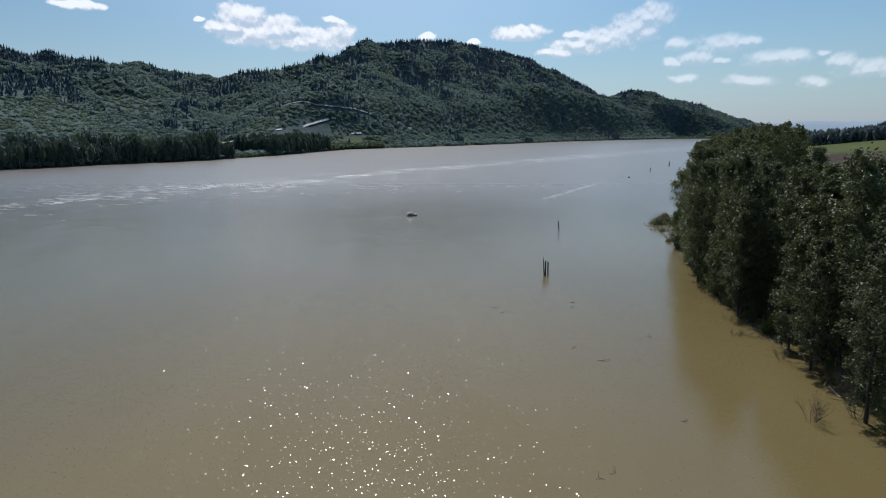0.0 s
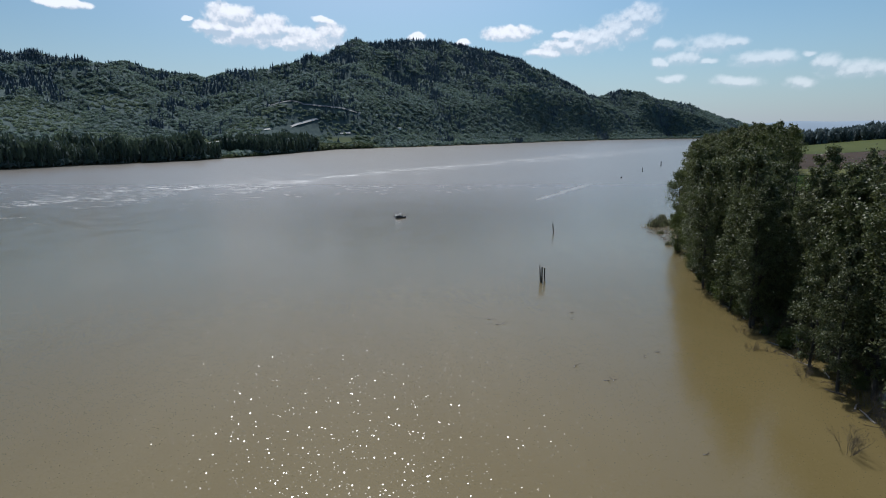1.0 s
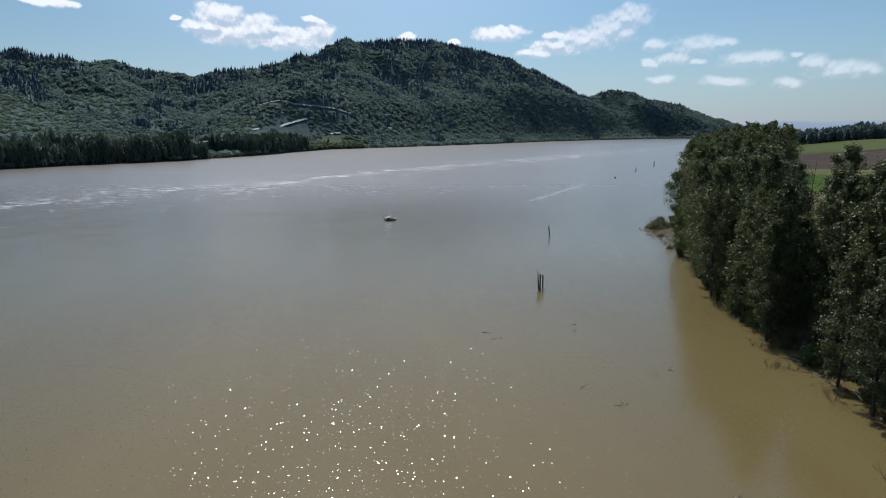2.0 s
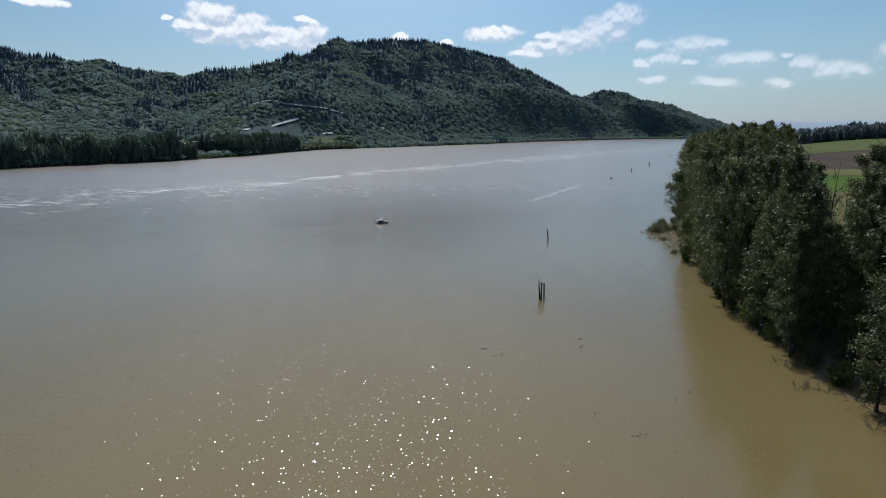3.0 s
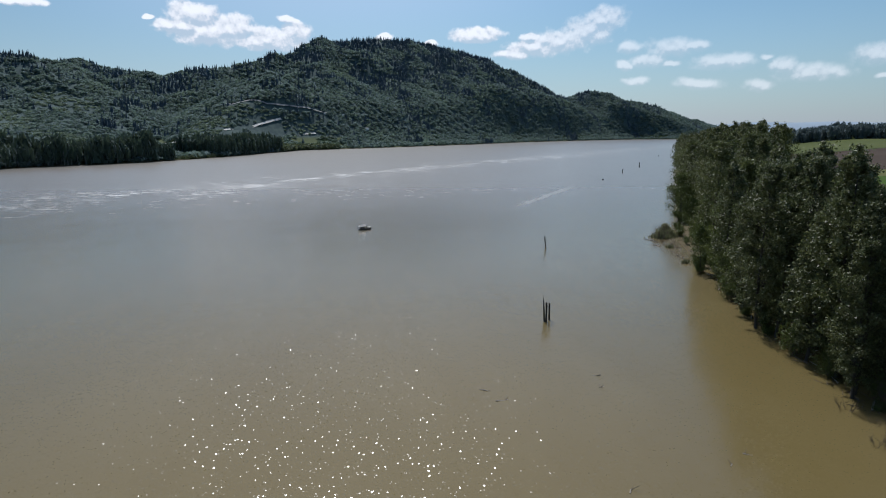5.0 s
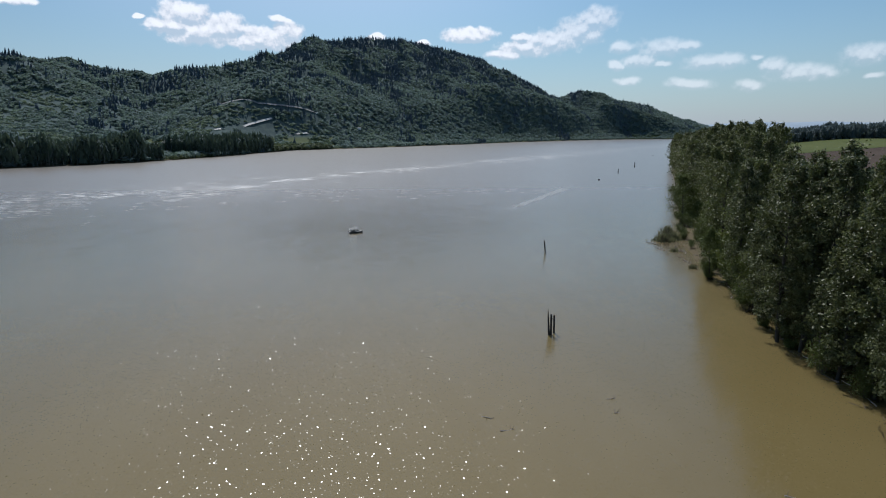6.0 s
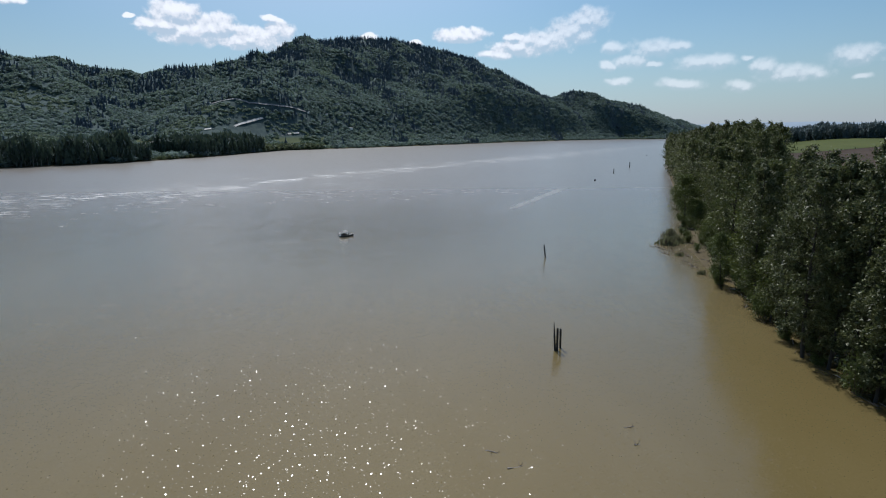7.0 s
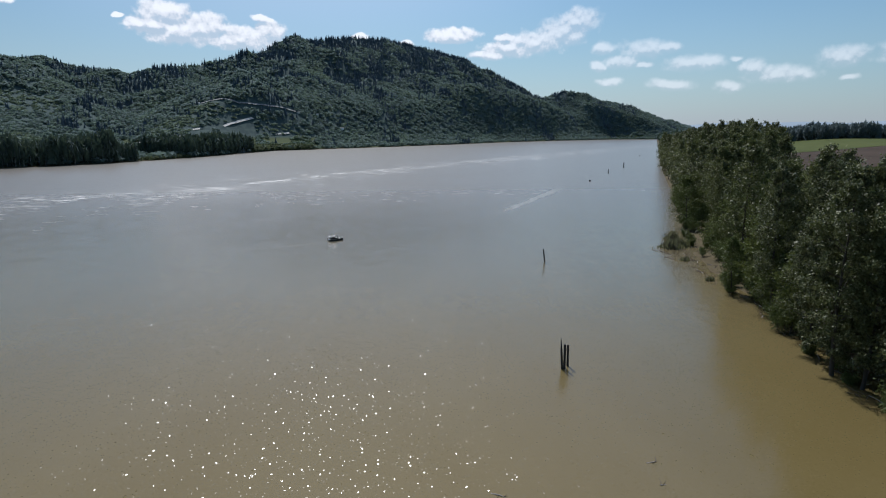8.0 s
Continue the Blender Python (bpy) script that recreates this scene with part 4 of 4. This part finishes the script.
# ---- pilings ----
def piling_cluster():
    root = new("piling_cluster")
    root.location = (29.0, 164.0, 0)
    for name, foot, top, rad, tall in (("pile", (-0.15, 0), (-0.48, 0.1), 0.19, 5.3), ("pile", (0.24, 0.03), (0.20, 0.05), 0.215, 4.1), ("pile", (1.12, 1.1), (1.06, 1.1), 0.20, 3.6)):
        bm = bmesh.new()
        h = [-3.0, 0.0, tall * 0.5, tall * 0.8, tall]
        k = [1.0, 1.0, 0.9, 0.55 if tall > 5 else 0.95, 0.12 if tall > 5 else 0.8]
        tube(bm, [(foot[0] + (top[0] - foot[0]) * max(z, 0) / tall, foot[1] + (top[1] - foot[1]) * max(z, 0) / tall, z) for z in h], [rad * q for q in k], 10)
        part(name, bm, M_PILE, root)
    bm = bmesh.new()
    tube(bm, [(0.24, 0.05, 3.15), (1.07, 1.1, 2.95)], [0.05, 0.045], 6)
    part("tie_rod", bm, M_PILE, root, "rusty rod between two piles")
    tagged(root, "three dark rotting timber piles standing in the river", "piling")


def piling(x, y, tall, rad, lean):
    root = new("piling")
    root.location = (x, y, 0)
    bm = bmesh.new()
    h = [-3.0, 0.0, tall * 0.55, tall * 0.93, tall]
    tube(bm, [(lean * max(z, 0) / tall, 0, z) for z in h], [rad, rad, rad * 0.92, rad * 0.8, rad * 0.5], 9)
    part("pile", bm, M_PILE, root)
    tagged(root, "single dark weathered timber pile in the river", "piling", "single pilings")


piling_cluster()
piling(48.2, 242.5, 3.9, 0.23, -0.55)
piling(426.7, 1017, 1.8, 0.6, 0.0)
piling(164.3, 526, 1.3, 0.45, 0.0)
piling(165.6, 528, 1.1, 0.4, 0.0)
piling(211.3, 607, 4.6, 0.4, 0.0)
piling(266.6, 703, 6.0, 0.5, 0.1)


# ---- boat ----
def boat():
    root = new("motor_boat")
    root.matrix_basis = pose(-15.2, 285.2, 0, 0, 0, 22)
    tagged(root, "small dark motor boat with a white canopy on the river", "boat")

    def box(name, size, place, mat, label="", bevel=0.03, holder=None):
        bm = bmesh.new()
        bmesh.ops.create_cube(bm, size=1, matrix=Matrix.Translation(place) @ Matrix.Diagonal((*size, 1)))
        bmesh.ops.bevel(bm, geom=bm.edges[:], offset=bevel, segments=2, affect="EDGES")
        return part(name, bm, mat, holder or root, label)

    # hull shell with an inner floor: stations from stern (-x) to bow (+x)
    bm = bmesh.new()
    rings = []
    for x, w, keel, deck in ((-2.6, 0.92, -0.22, 0.55), (-1.2, 1.05, -0.3, 0.56), (0.4, 1.06, -0.32, 0.62), (1.4, 0.86, -0.26, 0.70), (2.2, 0.46, -0.05, 0.80), (2.75, 0.05, 0.45, 0.90)):
        rings.append([bm.verts.new(p) for p in ((x, -w * 0.9, 0.18), (x, -w * 0.93, deck), (x, -w, deck), (x, -w * 0.85, 0.02), (x, 0, keel), (x, w * 0.85, 0.02), (x, w, deck), (x, w * 0.93, deck), (x, w * 0.9, 0.18))])
    for a, b in zip(rings, rings[1:]):
        for k in range(8):
            bm.faces.new((a[k], a[k + 1], b[k + 1], b[k]))
        bm.faces.new((a[8], a[0], b[0], b[8]))
    bm.faces.new(rings[0])
    bm.faces.new(rings[-1][::-1])
    hull = part("hull", bm, M_HULL, root, "dark painted hull")
    for side in (-1, 1):
        bm = bmesh.new()
        tube(bm, [(-2.6, side * 0.94, 0.57), (-1.2, side * 1.06, 0.58), (0.4, side * 1.07, 0.64), (1.4, side * 0.87, 0.72), (2.2, side * 0.47, 0.82), (2.75, side * 0.05, 0.92)], [0.045] * 6, 6)
        part("rub_rail", bm, M_ALLOY, hull, "pale aluminium rail")
    # bow deck, cabin with windscreen, canopy on posts
    bm = bmesh.new()
    v = [bm.verts.new(p) for p in ((1.0, -0.9, 0.70), (1.0, 0.9, 0.70), (1.9, -0.6, 0.78), (1.9, 0.6, 0.78), (2.65, 0, 0.90))]
    bm.faces.new((v[0], v[2], v[3], v[1]))
    bm.faces.new((v[2], v[4], v[3]))
    bmesh.ops.solidify(bm, geom=bm.faces[:], thickness=0.04)
    part("fore_deck", bm, M_HULL, root, "dark fore deck")
    for side in (-1, 1):
        box("cabin_side", (1.9, 0.05, 0.5), (-0.9, side * 0.9, 0.8), M_HULL)
    screen = box("windscreen", (0.05, 1.6, 0.5), (0.85, 0, 1.0), M_GLASS, "dark tinted windscreen", 0.015)
    box("screen_frame", (0.07, 1.7, 0.06), (0.85, 0, 1.28), M_ALLOY, holder=screen)
    bm = bmesh.new()
    arch = [(-0.98, 1.50), (-0.62, 1.80), (0.0, 2.02), (0.62, 1.80), (0.98, 1.50)]
    rows = [[bm.verts.new((x, y, z + dz)) for y, z in arch] for x, dz in ((-2.35, -0.34), (-1.3, -0.06), (-0.2, 0.16), (0.25, 0.02))]
    for a, b in zip(rows, rows[1:]):
        for k in range(4):
            bm.faces.new((a[k], a[k + 1], b[k + 1], b[k]))
    canopy = part("canopy", bm, M_CANVAS, root, "white arched canvas canopy")
    for x, dz in ((-2.35, -0.34), (0.25, 0.02)):
        bm = bmesh.new()
        tube(bm, [(x, y, z + dz) for y, z in arch], [0.03] * 5, 6)
        part("hoop", bm, M_ALLOY, canopy, "aluminium hoop")
    for x in (-2.25, 0.15):
        for side in (-1, 1):
            bm = bmesh.new()
            tube(bm, [(x, side * 0.9, 0.55), (x, side * 0.9, 1.58)], [0.025, 0.025], 6)
            part("canopy_post", bm, M_ALLOY, root)
    for y in (-0.4, 0.4):
        seat = box("seat", (0.5, 0.5, 0.12), (-0.4, y, 0.62), M_WHITE)
        box("seat_base", (0.3, 0.3, 0.36), (-0.4, y, 0.38), M_HULL, holder=seat)
    bench = box("stern_bench", (0.5, 1.5, 0.32), (-1.9, 0, 0.36), M_ALLOY)
    # outboard engine
    motor = box("outboard_engine", (0.42, 0.4, 0.55), (-2.86, 0, 0.85), M_HULL, "black outboard engine", 0.08)
    box("engine_leg", (0.16, 0.12, 1.0), (-2.82, 0, 0.25), M_HULL, holder=motor)
    for y in (-0.6, 0.55):
        box("stern_locker", (0.45, 0.4, 0.4), (-2.3, y, 0.4), M_WHITE)


boat()
